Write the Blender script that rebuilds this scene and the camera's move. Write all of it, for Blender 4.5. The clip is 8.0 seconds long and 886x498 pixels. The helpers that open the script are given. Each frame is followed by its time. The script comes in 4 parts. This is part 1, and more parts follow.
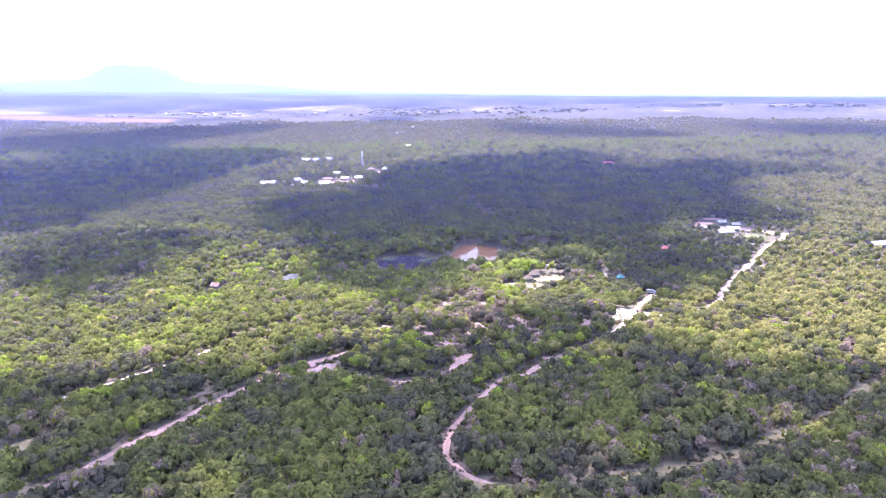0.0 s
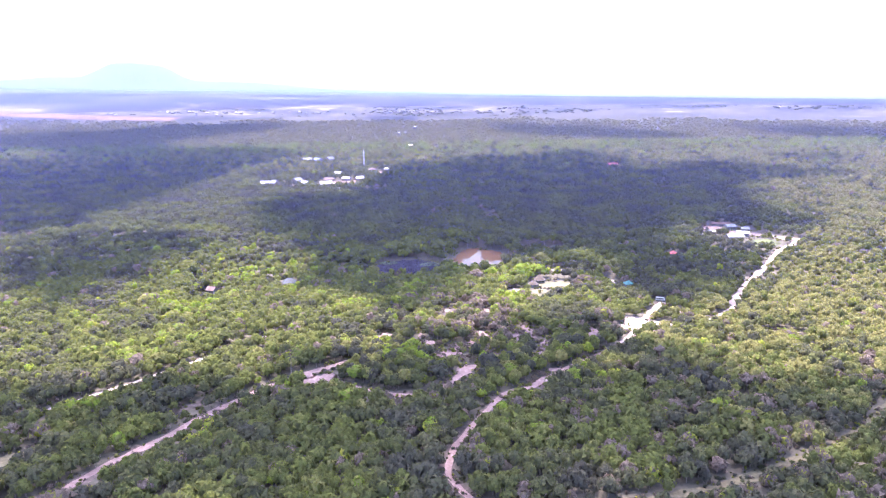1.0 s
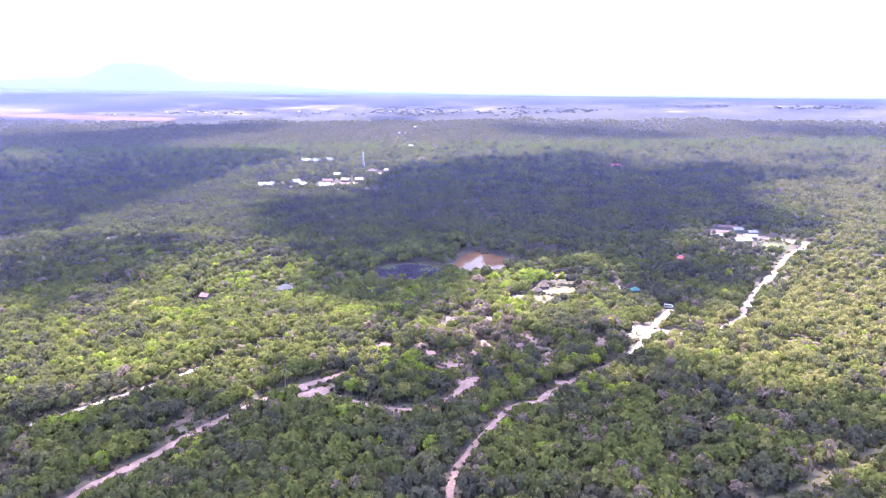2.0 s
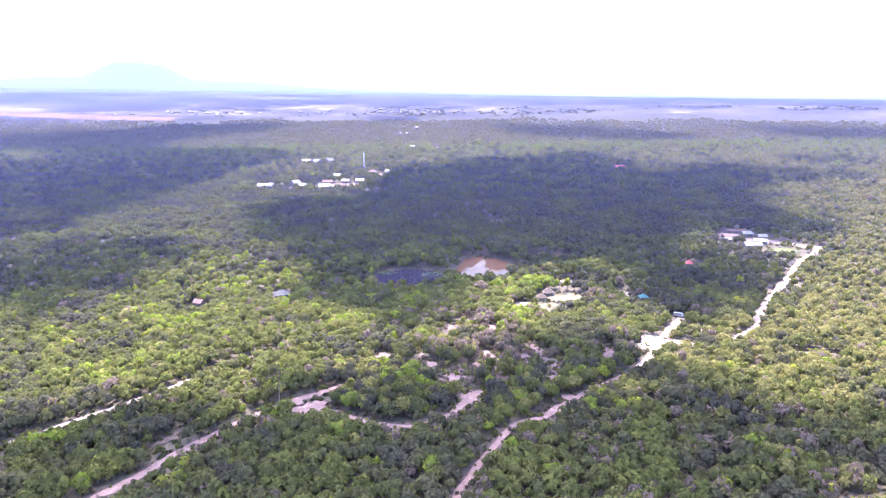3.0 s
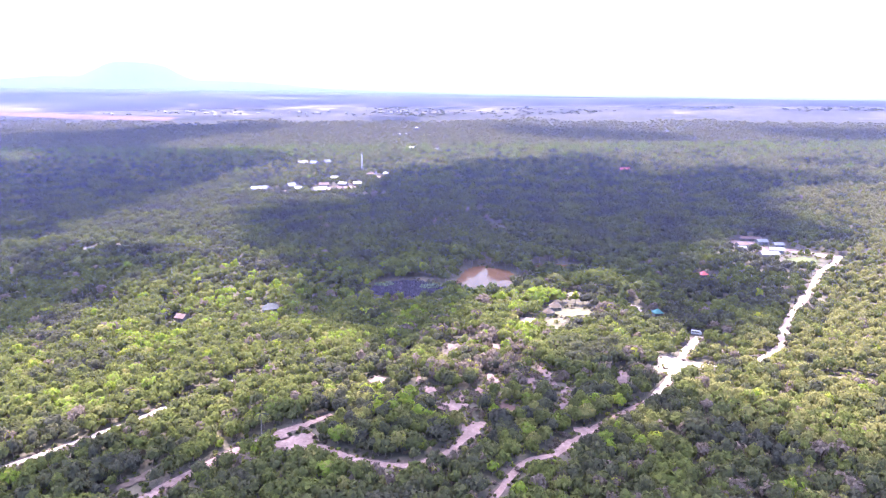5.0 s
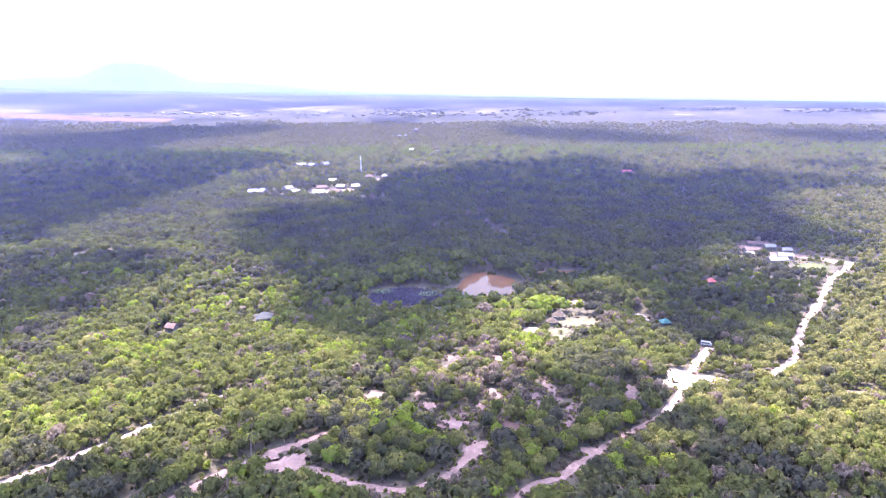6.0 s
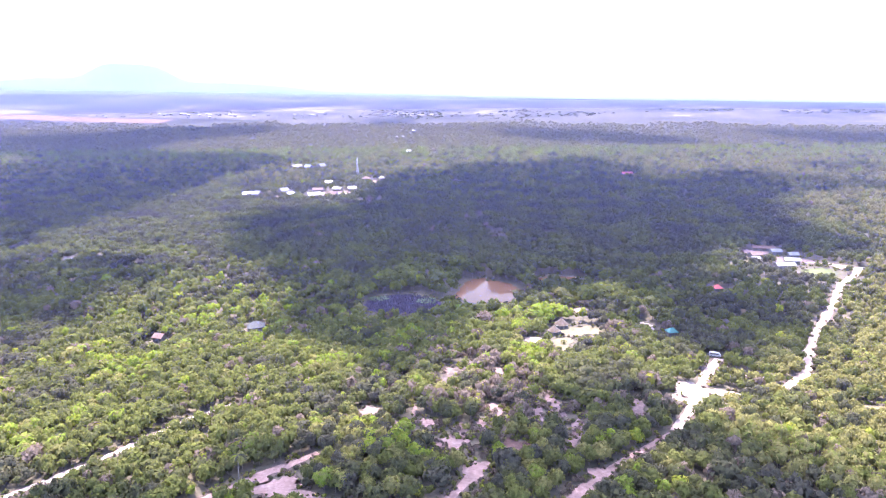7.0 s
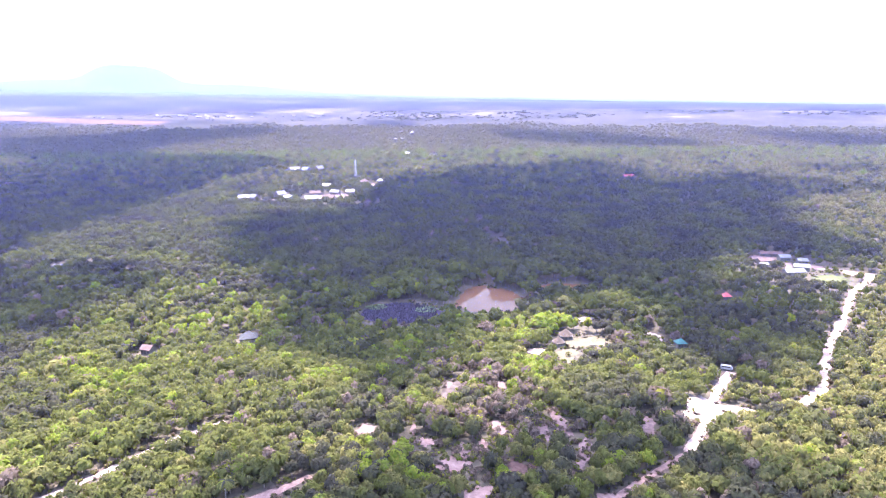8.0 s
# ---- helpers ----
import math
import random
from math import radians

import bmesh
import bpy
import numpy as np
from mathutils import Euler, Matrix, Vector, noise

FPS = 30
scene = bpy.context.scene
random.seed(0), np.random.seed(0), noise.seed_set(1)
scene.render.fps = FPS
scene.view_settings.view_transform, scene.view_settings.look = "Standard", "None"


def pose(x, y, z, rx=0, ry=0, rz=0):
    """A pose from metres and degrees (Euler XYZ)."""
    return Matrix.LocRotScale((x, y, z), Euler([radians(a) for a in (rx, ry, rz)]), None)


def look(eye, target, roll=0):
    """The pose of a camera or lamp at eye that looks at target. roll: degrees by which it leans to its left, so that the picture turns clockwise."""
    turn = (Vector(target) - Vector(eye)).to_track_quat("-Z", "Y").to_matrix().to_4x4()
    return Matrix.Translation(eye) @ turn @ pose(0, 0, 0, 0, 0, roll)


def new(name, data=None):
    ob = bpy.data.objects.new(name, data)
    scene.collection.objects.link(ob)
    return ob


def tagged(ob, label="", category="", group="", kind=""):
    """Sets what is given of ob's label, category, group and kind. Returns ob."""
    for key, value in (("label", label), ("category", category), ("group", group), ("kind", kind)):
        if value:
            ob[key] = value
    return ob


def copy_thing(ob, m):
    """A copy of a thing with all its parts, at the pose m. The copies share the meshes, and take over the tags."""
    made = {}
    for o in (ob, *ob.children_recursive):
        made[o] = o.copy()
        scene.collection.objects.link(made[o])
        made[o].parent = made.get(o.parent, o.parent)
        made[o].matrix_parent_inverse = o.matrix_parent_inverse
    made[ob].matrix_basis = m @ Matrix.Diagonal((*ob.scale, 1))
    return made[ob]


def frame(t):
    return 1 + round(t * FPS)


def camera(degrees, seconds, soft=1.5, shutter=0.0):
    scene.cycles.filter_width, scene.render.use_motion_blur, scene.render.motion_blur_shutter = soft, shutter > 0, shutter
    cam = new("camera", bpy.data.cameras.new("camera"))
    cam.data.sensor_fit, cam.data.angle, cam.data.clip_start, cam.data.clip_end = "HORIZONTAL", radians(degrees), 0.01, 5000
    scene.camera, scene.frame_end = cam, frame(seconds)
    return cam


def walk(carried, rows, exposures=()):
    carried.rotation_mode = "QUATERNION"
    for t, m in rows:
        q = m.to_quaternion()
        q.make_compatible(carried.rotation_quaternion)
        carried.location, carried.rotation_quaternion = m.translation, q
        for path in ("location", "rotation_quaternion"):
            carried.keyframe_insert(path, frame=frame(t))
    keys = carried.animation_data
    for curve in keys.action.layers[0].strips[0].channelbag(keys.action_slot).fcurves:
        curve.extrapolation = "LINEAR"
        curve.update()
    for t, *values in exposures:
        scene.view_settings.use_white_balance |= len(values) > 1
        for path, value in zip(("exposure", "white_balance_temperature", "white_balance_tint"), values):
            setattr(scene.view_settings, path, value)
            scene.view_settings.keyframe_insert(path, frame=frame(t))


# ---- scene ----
cam = camera(67.5, 8.0, soft=1.15)
PATH = [
    (0, (0.72, 0.46, 118.072), (0.62, 2.399, 117.591), -1.3),
    (0.5, (0.171, 6.412, 118.053), (0.069, 8.35, 117.571), -1.1),
    (1, (-0.353, 12.472, 118.043), (-0.458, 14.41, 117.561), -1.0),
    (1.5, (-0.848, 18.607, 118.028), (-0.953, 20.545, 117.546), -1.0),
    (3, (-2.104, 37.543, 117.857), (-2.214, 39.481, 117.375), -0.9),
    (3.5, (-2.444, 43.821, 117.825), (-2.554, 45.759, 117.343), -0.8),
    (4, (-2.74, 50.08, 117.806), (-2.849, 52.018, 117.324), -0.8),
    (4.5, (-3.05, 56.268, 117.786), (-3.16, 58.206, 117.303), -0.8),
    (6, (-4.076, 74.956, 117.686), (-4.185, 76.895, 117.208), -0.8),
    (6.5, (-4.536, 81.077, 117.679), (-4.643, 83.016, 117.201), -0.8),
    (7, (-5.041, 87.239, 117.711), (-5.143, 89.179, 117.235), -0.8),
    (7.5, (-5.543, 93.439, 117.752), (-5.642, 95.379, 117.277), -0.8),
    (8, (-6.023, 99.761, 117.8), (-6.122, 101.702, 117.328), -0.8),
]
walk(cam, [(t, look(eye, target, roll)) for t, eye, target, roll in PATH], [(0, 3.34, 5985, 24.5), (8, 3.37, 6090, 24)])

# world, sun
SUN_EL, SUN_AZ = 69.0, -18.0     # degrees; the azimuth is counted from straight ahead (+y) to the right
sky = bpy.data.worlds.new("sky")
scene.world = sky
sky.use_nodes = True
sn = sky.node_tree.nodes
st = sn.new("ShaderNodeTexSky")
st.sky_type, st.sun_disc = "NISHITA", False
st.sun_elevation, st.sun_rotation = radians(SUN_EL), radians(SUN_AZ)
st.air_density, st.dust_density, st.ozone_density, st.altitude = 1.0, 3.0, 1.0, 300
sn["Background"].inputs["Strength"].default_value = 0.15
sky.node_tree.links.new(st.outputs[0], sn["Background"].inputs["Color"])
SUN_DIR = Vector((math.sin(radians(SUN_AZ)) * math.cos(radians(SUN_EL)), math.cos(radians(SUN_AZ)) * math.cos(radians(SUN_EL)), math.sin(radians(SUN_EL))))
sun = new("sun", bpy.data.lights.new("sun", "SUN"))
sun.data.energy, sun.data.angle, sun.data.color = 2.6, radians(1.0), (1.0, 0.95, 0.86)
sun.matrix_world = look(SUN_DIR * 3000, (0, 0, 0))
# upright sheet in place of haze: distance, strength, colour, height over which it thickens, height above the horizon
# where it thins, and over how much
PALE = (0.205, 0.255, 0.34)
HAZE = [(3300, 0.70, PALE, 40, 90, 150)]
# the sheet coloured as haze over the wood: distance (0 to 1), strength, colour
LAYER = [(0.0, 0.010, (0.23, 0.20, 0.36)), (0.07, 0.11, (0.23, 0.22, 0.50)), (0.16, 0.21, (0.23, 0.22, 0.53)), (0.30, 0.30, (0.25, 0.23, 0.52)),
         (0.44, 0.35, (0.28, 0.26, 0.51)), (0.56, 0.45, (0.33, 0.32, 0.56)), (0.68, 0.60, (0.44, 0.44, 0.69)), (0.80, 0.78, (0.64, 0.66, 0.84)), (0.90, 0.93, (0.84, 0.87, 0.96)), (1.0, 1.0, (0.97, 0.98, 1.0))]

# ---- materials ----
def mat(name):
    m = bpy.data.materials.new(name)
    m.use_nodes = True
    t = m.node_tree
    return m, t.nodes, t.links, t.nodes["Principled BSDF"]


def ramp_node(nodes, stops):
    r = nodes.new("ShaderNodeValToRGB")
    e = r.color_ramp.elements
    while len(e) < len(stops):
        e.new(0.5)
    for el, (p, c) in zip(e, stops):
        el.position, el.color = p, (*c, 1)
    return r


def noise_node(nodes, links, scale, detail=4, coords=None, rough=0.55):
    n = nodes.new("ShaderNodeTexNoise")
    n.inputs["Scale"].default_value, n.inputs["Detail"].default_value, n.inputs["Roughness"].default_value = scale, detail, rough
    if coords is not None:
        links.new(coords, n.inputs["Vector"])
    return n


def mix_rgb(nodes, links, fac, a, b, blend="MIX"):
    m = nodes.new("ShaderNodeMix")
    m.data_type, m.blend_type = "RGBA", blend
    for sock, v in ((m.inputs[0], fac), (m.inputs[6], a), (m.inputs[7], b)):
        if isinstance(v, bpy.types.NodeSocket):
            links.new(v, sock)
        elif isinstance(v, (int, float)):
            sock.default_value = v
        else:
            sock.default_value = (*v, 1)
    return m.outputs[2]


def surface(name, stops, scale, rough=0.9, bump=0.3, bump_scale=None, metal=0.0, coarse=None):
    """A surface of one colour family: fine grain through a ramp, coarse stains over it, a bump."""
    m, n, l, p = mat(name)
    co = n.new("ShaderNodeTexCoord").outputs["Object"]
    fine = noise_node(n, l, scale, 6, co)
    r = ramp_node(n, stops)
    l.new(fine.outputs["Fac"], r.inputs["Fac"])
    col = r.outputs["Color"]
    if coarse:
        big = noise_node(n, l, coarse, 3, co)
        k = ramp_node(n, [(0.35, (0.72, 0.7, 0.68)), (0.65, (1.0, 1.0, 1.0))])
        l.new(big.outputs["Fac"], k.inputs["Fac"])
        col = mix_rgb(n, l, 1.0, col, k.outputs["Color"], "MULTIPLY")
    l.new(col, p.inputs["Base Color"])
    p.inputs["Roughness"].default_value, p.inputs["Metallic"].default_value = rough, metal
    b = n.new("ShaderNodeBump")
    b.inputs["Strength"].default_value, b.inputs["Distance"].default_value = bump, 0.1
    bn = noise_node(n, l, bump_scale or scale * 2, 4, co)
    l.new(bn.outputs["Fac"], b.inputs["Height"])
    l.new(b.outputs["Normal"], p.inputs["Normal"])
    return m


LEAF_STOPS = [   # grey-green, green, olive, fresh green, yellow-green, then dry
    (0.00, (0.080, 0.074, 0.062)), (0.20, (0.094, 0.089, 0.058)), (0.34, (0.110, 0.111, 0.048)),
    (0.50, (0.136, 0.145, 0.043)), (0.62, (0.182, 0.167, 0.066)), (0.72, (0.216, 0.193, 0.076)), (0.80, (0.170, 0.227, 0.034)),
    (0.88, (0.253, 0.245, 0.047)), (0.91, (0.123, 0.093, 0.078)), (1.00, (0.201, 0.151, 0.129))]


def foliage(name, per_object):
    """Leaves: the colour of each tree comes from its tint, or from Object Info's Random."""
    m, n, l, p = mat(name)
    att = n.new("ShaderNodeAttribute")
    att.attribute_name = "tint"
    val = att.outputs["Fac"]
    if per_object:
        add = n.new("ShaderNodeMath")
        add.operation = "MULTIPLY_ADD"
        l.new(n.new("ShaderNodeObjectInfo").outputs["Random"], add.inputs[0])
        add.inputs[1].default_value = 0.86
        l.new(val, add.inputs[2])
        val = add.outputs[0]
    r = ramp_node(n, LEAF_STOPS)
    l.new(val, r.inputs["Fac"])
    geo = n.new("ShaderNodeNewGeometry")
    k = ramp_node(n, [(0.0, (0.86, 0.88, 0.88)), (1.0, (1.10, 1.09, 1.04))])
    l.new(geo.outputs["Random Per Island"], k.inputs["Fac"])
    col = mix_rgb(n, l, 1.0, r.outputs["Color"], k.outputs["Color"], "MULTIPLY")
    fine = noise_node(n, l, 3.2, 3, geo.outputs["Position"])
    f = ramp_node(n, [(0.3, (0.72, 0.73, 0.72)), (0.7, (1.18, 1.17, 1.14))])
    l.new(fine.outputs["Fac"], f.inputs["Fac"])
    col = mix_rgb(n, l, 0.8, col, f.outputs["Color"], "MULTIPLY")
    d = n.new("ShaderNodeBsdfDiffuse")
    t = n.new("ShaderNodeBsdfTranslucent")
    s = n.new("ShaderNodeMixShader")
    s.inputs[0].default_value = 0.50
    l.new(col, d.inputs["Color"])
    l.new(col, t.inputs["Color"])
    bn = noise_node(n, l, 4.0, 2, geo.outputs["Position"])
    bump = n.new("ShaderNodeBump")
    bump.inputs["Strength"].default_value, bump.inputs["Distance"].default_value = 0.5, 0.25
    l.new(bn.outputs["Fac"], bump.inputs["Height"])
    l.new(bump.outputs["Normal"], d.inputs["Normal"])
    l.new(d.outputs[0], s.inputs[1])
    l.new(t.outputs[0], s.inputs[2])
    l.new(s.outputs[0], n["Material Output"].inputs["Surface"])
    n.remove(p)
    return m


LEAF = foliage("leaves", False)
LEAF_OB = foliage("leaves_of_single_trees", True)
BARK = surface("bark", [(0.3, (0.10, 0.075, 0.06)), (0.7, (0.22, 0.18, 0.15))], 6.0, 0.95, 0.6)
SAND = surface("pale_sand", [(0.3, (0.25, 0.185, 0.155)), (0.55, (0.33, 0.255, 0.215)), (0.75, (0.42, 0.335, 0.285))], 0.9, 0.95, 0.3, 3.0, coarse=0.09)
SAND_PINK = surface("pinkish_sand", [(0.3, (0.185, 0.113, 0.100)), (0.55, (0.255, 0.163, 0.145)), (0.75, (0.33, 0.230, 0.203))], 0.8, 0.95, 0.3, 3.0, coarse=0.12)
DULL_SAND = surface("dull_pink_sand", [(0.3, (0.125, 0.078, 0.074)), (0.55, (0.175, 0.116, 0.110)), (0.75, (0.24, 0.168, 0.160))], 0.8, 0.95, 0.3, 3.0, coarse=0.12)
RED_EARTH = surface("reddish_earth", [(0.3, (0.060, 0.031, 0.026)), (0.55, (0.088, 0.048, 0.041)), (0.75, (0.13, 0.080, 0.070))], 0.7, 1.0, 0.5, 3.0, coarse=0.15)
VERGE = surface("earthy_verge", [(0.3, (0.060, 0.042, 0.034)), (0.55, (0.100, 0.070, 0.058)), (0.75, (0.17, 0.122, 0.104))], 0.6, 1.0, 0.5, 3.0, coarse=0.1)
STONY = surface("stony_earth", [(0.3, (0.050, 0.037, 0.032)), (0.55, (0.085, 0.062, 0.055)), (0.8, (0.18, 0.137, 0.126))], 0.5, 1.0, 0.6, 2.0, coarse=0.2)
DRY_GRASS = surface("dry_grass", [(0.3, (0.085, 0.070, 0.036)), (0.55, (0.130, 0.105, 0.056)), (0.75, (0.18, 0.142, 0.088))], 0.7, 1.0, 0.6, 4.0, coarse=0.07)
LAWN = surface("yellow_lawn", [(0.3, (0.098, 0.082, 0.046)), (0.6, (0.128, 0.108, 0.064)), (0.8, (0.165, 0.140, 0.090))], 0.6, 1.0, 0.4, 4.0, coarse=0.1)
GREEN_GRASS = surface("green_grass", [(0.3, (0.060, 0.075, 0.022)), (0.6, (0.095, 0.105, 0.034)), (0.8, (0.13, 0.128, 0.055))], 0.6, 1.0, 0.5, 4.0, coarse=0.08)
THATCH = surface("grey_brown_thatch", [(0.3, (0.050, 0.034, 0.026)), (0.7, (0.12, 0.085, 0.066))], 5.0, 0.95, 0.6, 14.0, coarse=0.6)
GREY_ROOF = surface("weathered_grey_roof", [(0.3, (0.026, 0.027, 0.032)), (0.7, (0.046, 0.047, 0.054))], 2.0, 0.7, 0.3, 8.0, coarse=0.5)
ZINC = surface("bright_zinc_sheet", [(0.3, (0.12, 0.12, 0.135)), (0.7, (0.21, 0.21, 0.23))], 1.5, 0.5, 0.15, 6.0, coarse=0.35)
BLUE_ROOF = surface("blue_painted_sheet", [(0.3, (0.16, 0.20, 0.46)), (0.7, (0.26, 0.31, 0.60))], 1.5, 0.5, 0.15, 6.0, coarse=0.3)
TEAL_ROOF = surface("teal_painted_sheet", [(0.3, (0.006, 0.085, 0.075)), (0.7, (0.012, 0.135, 0.120))], 1.5, 0.5, 0.15, 6.0, coarse=0.5)
RED_ROOF = surface("red_painted_roof", [(0.3, (0.42, 0.075, 0.07)), (0.7, (0.60, 0.13, 0.11))], 1.5, 0.6, 0.2, 6.0, coarse=0.4)
PINK_ROOF = surface("faded_pink_tiles", [(0.3, (0.090, 0.046, 0.040)), (0.7, (0.155, 0.092, 0.082))], 2.0, 0.8, 0.3, 6.0, coarse=0.4)
PLASTER = surface("cream_plaster", [(0.3, (0.12, 0.104, 0.090)), (0.7, (0.19, 0.172, 0.152))], 1.2, 0.9, 0.15, 7.0, coarse=0.5)
DARK_OPENING = surface("dark_shutter", [(0.3, (0.03, 0.03, 0.03)), (0.7, (0.07, 0.06, 0.055))], 3.0, 0.5, 0.1)
STEEL = surface("painted_mast_steel", [(0.3, (0.50, 0.48, 0.50)), (0.7, (0.66, 0.64, 0.66))], 2.0, 0.5, 0.1, metal=0.3)
WHITE_PAINT = surface("white_vehicle_paint", [(0.3, (0.30, 0.30, 0.30)), (0.7, (0.36, 0.36, 0.355))], 2.0, 0.3, 0.02)
RUBBER = surface("black_rubber", [(0.3, (0.02, 0.02, 0.02)), (0.7, (0.04, 0.04, 0.04))], 8.0, 0.8, 0.2)
LILY = surface("lily_pads", [(0.3, (0.045, 0.075, 0.018)), (0.7, (0.08, 0.12, 0.028))], 2.0, 0.6, 0.3)
REED = surface("dark_reeds", [(0.3, (0.045, 0.036, 0.056)), (0.7, (0.090, 0.072, 0.105))], 0.9, 0.9, 0.6, coarse=0.15)


def ground_material():
    """Leaf litter and dry grass under the wood, then ploughland and pale fields far off on the plain."""
    m, n, l, p = mat("woodland_ground_and_plain")
    pos = n.new("ShaderNodeNewGeometry").outputs["Position"]
    fine = noise_node(n, l, 0.35, 8, pos)
    near = ramp_node(n, [(0.3, (0.044, 0.036, 0.024)), (0.5, (0.070, 0.057, 0.038)), (0.7, (0.105, 0.083, 0.060))])
    l.new(fine.outputs["Fac"], near.inputs["Fac"])
    mp = n.new("ShaderNodeMapping")
    mp.inputs["Scale"].default_value = (0.0024, 0.0034, 0.0)
    l.new(pos, mp.inputs["Vector"])
    land = noise_node(n, l, 1.0, 5, mp.outputs[0], 0.6)
    far = ramp_node(n, [(0.42, (0.016, 0.018, 0.018)), (0.455, (0.050, 0.050, 0.044)), (0.51, (0.085, 0.075, 0.065)), (0.57, (0.10, 0.088, 0.080)), (0.61, (0.19, 0.17, 0.155))])
    l.new(land.outputs["Fac"], far.inputs["Fac"])
    v = n.new("ShaderNodeTexVoronoi")
    mp2 = n.new("ShaderNodeMapping")
    mp2.inputs["Scale"].default_value = (0.0042, 0.0048, 0.0)
    mp2.inputs["Rotation"].default_value = (0, 0, 0.2)
    l.new(pos, mp2.inputs["Vector"])
    l.new(mp2.outputs[0], v.inputs["Vector"])
    vr = ramp_node(n, [(0.0, (0.35, 0.35, 0.38)), (0.55, (0.9, 0.9, 0.9)), (0.80, (1.25, 1.2, 1.15)), (0.90, (3.0, 2.9, 2.7))])
    l.new(v.outputs["Color"], vr.inputs["Fac"])
    farc = mix_rgb(n, l, 0.9, far.outputs["Color"], vr.outputs["Color"], "MULTIPLY")
    ln = n.new("ShaderNodeVectorMath")
    ln.operation = "LENGTH"
    l.new(pos, ln.inputs[0])
    mr = n.new("ShaderNodeMapRange")
    mr.inputs["From Min"].default_value, mr.inputs["From Max"].default_value = 2350, 2800
    l.new(ln.outputs["Value"], mr.inputs["Value"])
    dry = n.new("ShaderNodeMapRange")
    dry.inputs["From Min"].default_value, dry.inputs["From Max"].default_value = 850, 1500
    l.new(ln.outputs["Value"], dry.inputs["Value"])
    grass = ramp_node(n, [(0.3, (0.034, 0.031, 0.020)), (0.7, (0.058, 0.052, 0.034))])
    l.new(fine.outputs["Fac"], grass.inputs["Fac"])
    wooded = mix_rgb(n, l, dry.outputs[0], near.outputs["Color"], grass.outputs["Color"])
    l.new(mix_rgb(n, l, mr.outputs[0], wooded, farc), p.inputs["Base Color"])
    p.inputs["Roughness"].default_value = 1.0
    b = n.new("ShaderNodeBump")
    b.inputs["Strength"].default_value, b.inputs["Distance"].default_value = 0.6, 0.3
    l.new(fine.outputs["Fac"], b.inputs["Height"])
    l.new(b.outputs["Normal"], p.inputs["Normal"])
    return m


def water_material(name, mud, rough):
    m, n, l, p = mat(name)
    pos = n.new("ShaderNodeNewGeometry").outputs["Position"]
    f = noise_node(n, l, 0.08, 3, pos)
    r = ramp_node(n, [(0.3, mud), (0.7, tuple(c * 1.35 for c in mud))])
    l.new(f.outputs["Fac"], r.inputs["Fac"])
    l.new(r.outputs["Color"], p.inputs["Base Color"])
    p.inputs["Roughness"].default_value, p.inputs["IOR"].default_value, p.inputs["Specular IOR Level"].default_value = rough, 1.33, 0.045
    w = noise_node(n, l, 1.2, 3, pos)
    b = n.new("ShaderNodeBump")
    b.inputs["Strength"].default_value, b.inputs["Distance"].default_value = 0.08, 0.02
    l.new(w.outputs["Fac"], b.inputs["Height"])
    l.new(b.outputs["Normal"], p.inputs["Normal"])
    return m


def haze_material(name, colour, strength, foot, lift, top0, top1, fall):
    """A sheet coloured as haze: it lets light through and scatters the rest, thinning out at its foot and its top."""
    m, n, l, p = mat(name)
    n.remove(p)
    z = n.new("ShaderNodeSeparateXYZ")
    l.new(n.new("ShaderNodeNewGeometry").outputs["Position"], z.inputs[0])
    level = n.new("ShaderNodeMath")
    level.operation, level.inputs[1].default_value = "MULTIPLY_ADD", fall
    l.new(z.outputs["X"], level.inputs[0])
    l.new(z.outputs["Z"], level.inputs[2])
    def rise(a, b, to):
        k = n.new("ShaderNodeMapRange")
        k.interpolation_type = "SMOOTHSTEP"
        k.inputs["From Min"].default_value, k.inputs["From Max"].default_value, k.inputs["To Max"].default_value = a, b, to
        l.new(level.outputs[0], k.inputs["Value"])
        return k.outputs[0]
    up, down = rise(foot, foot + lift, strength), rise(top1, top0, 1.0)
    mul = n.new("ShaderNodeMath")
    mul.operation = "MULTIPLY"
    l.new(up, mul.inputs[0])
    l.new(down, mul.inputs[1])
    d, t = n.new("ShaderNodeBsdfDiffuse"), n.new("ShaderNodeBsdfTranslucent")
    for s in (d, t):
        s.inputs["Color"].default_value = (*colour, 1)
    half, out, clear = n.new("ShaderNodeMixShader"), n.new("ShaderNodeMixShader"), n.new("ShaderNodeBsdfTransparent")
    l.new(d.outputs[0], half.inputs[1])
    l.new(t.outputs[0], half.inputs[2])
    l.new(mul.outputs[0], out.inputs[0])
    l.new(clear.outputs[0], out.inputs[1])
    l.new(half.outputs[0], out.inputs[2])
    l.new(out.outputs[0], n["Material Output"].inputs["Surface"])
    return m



def cloud_material():
    m, n, l, p = mat("cloud")
    n.remove(p)
    d, t, s = n.new("ShaderNodeBsdfDiffuse"), n.new("ShaderNodeBsdfTranslucent"), n.new("ShaderNodeMixShader")
    d.inputs["Color"].default_value = t.inputs["Color"].default_value = (0.9, 0.9, 0.92, 1)
    s.inputs[0].default_value = 0.16
    l.new(d.outputs[0], s.inputs[1])
    l.new(t.outputs[0], s.inputs[2])
    l.new(s.outputs[0], n["Material Output"].inputs["Surface"])
    return m


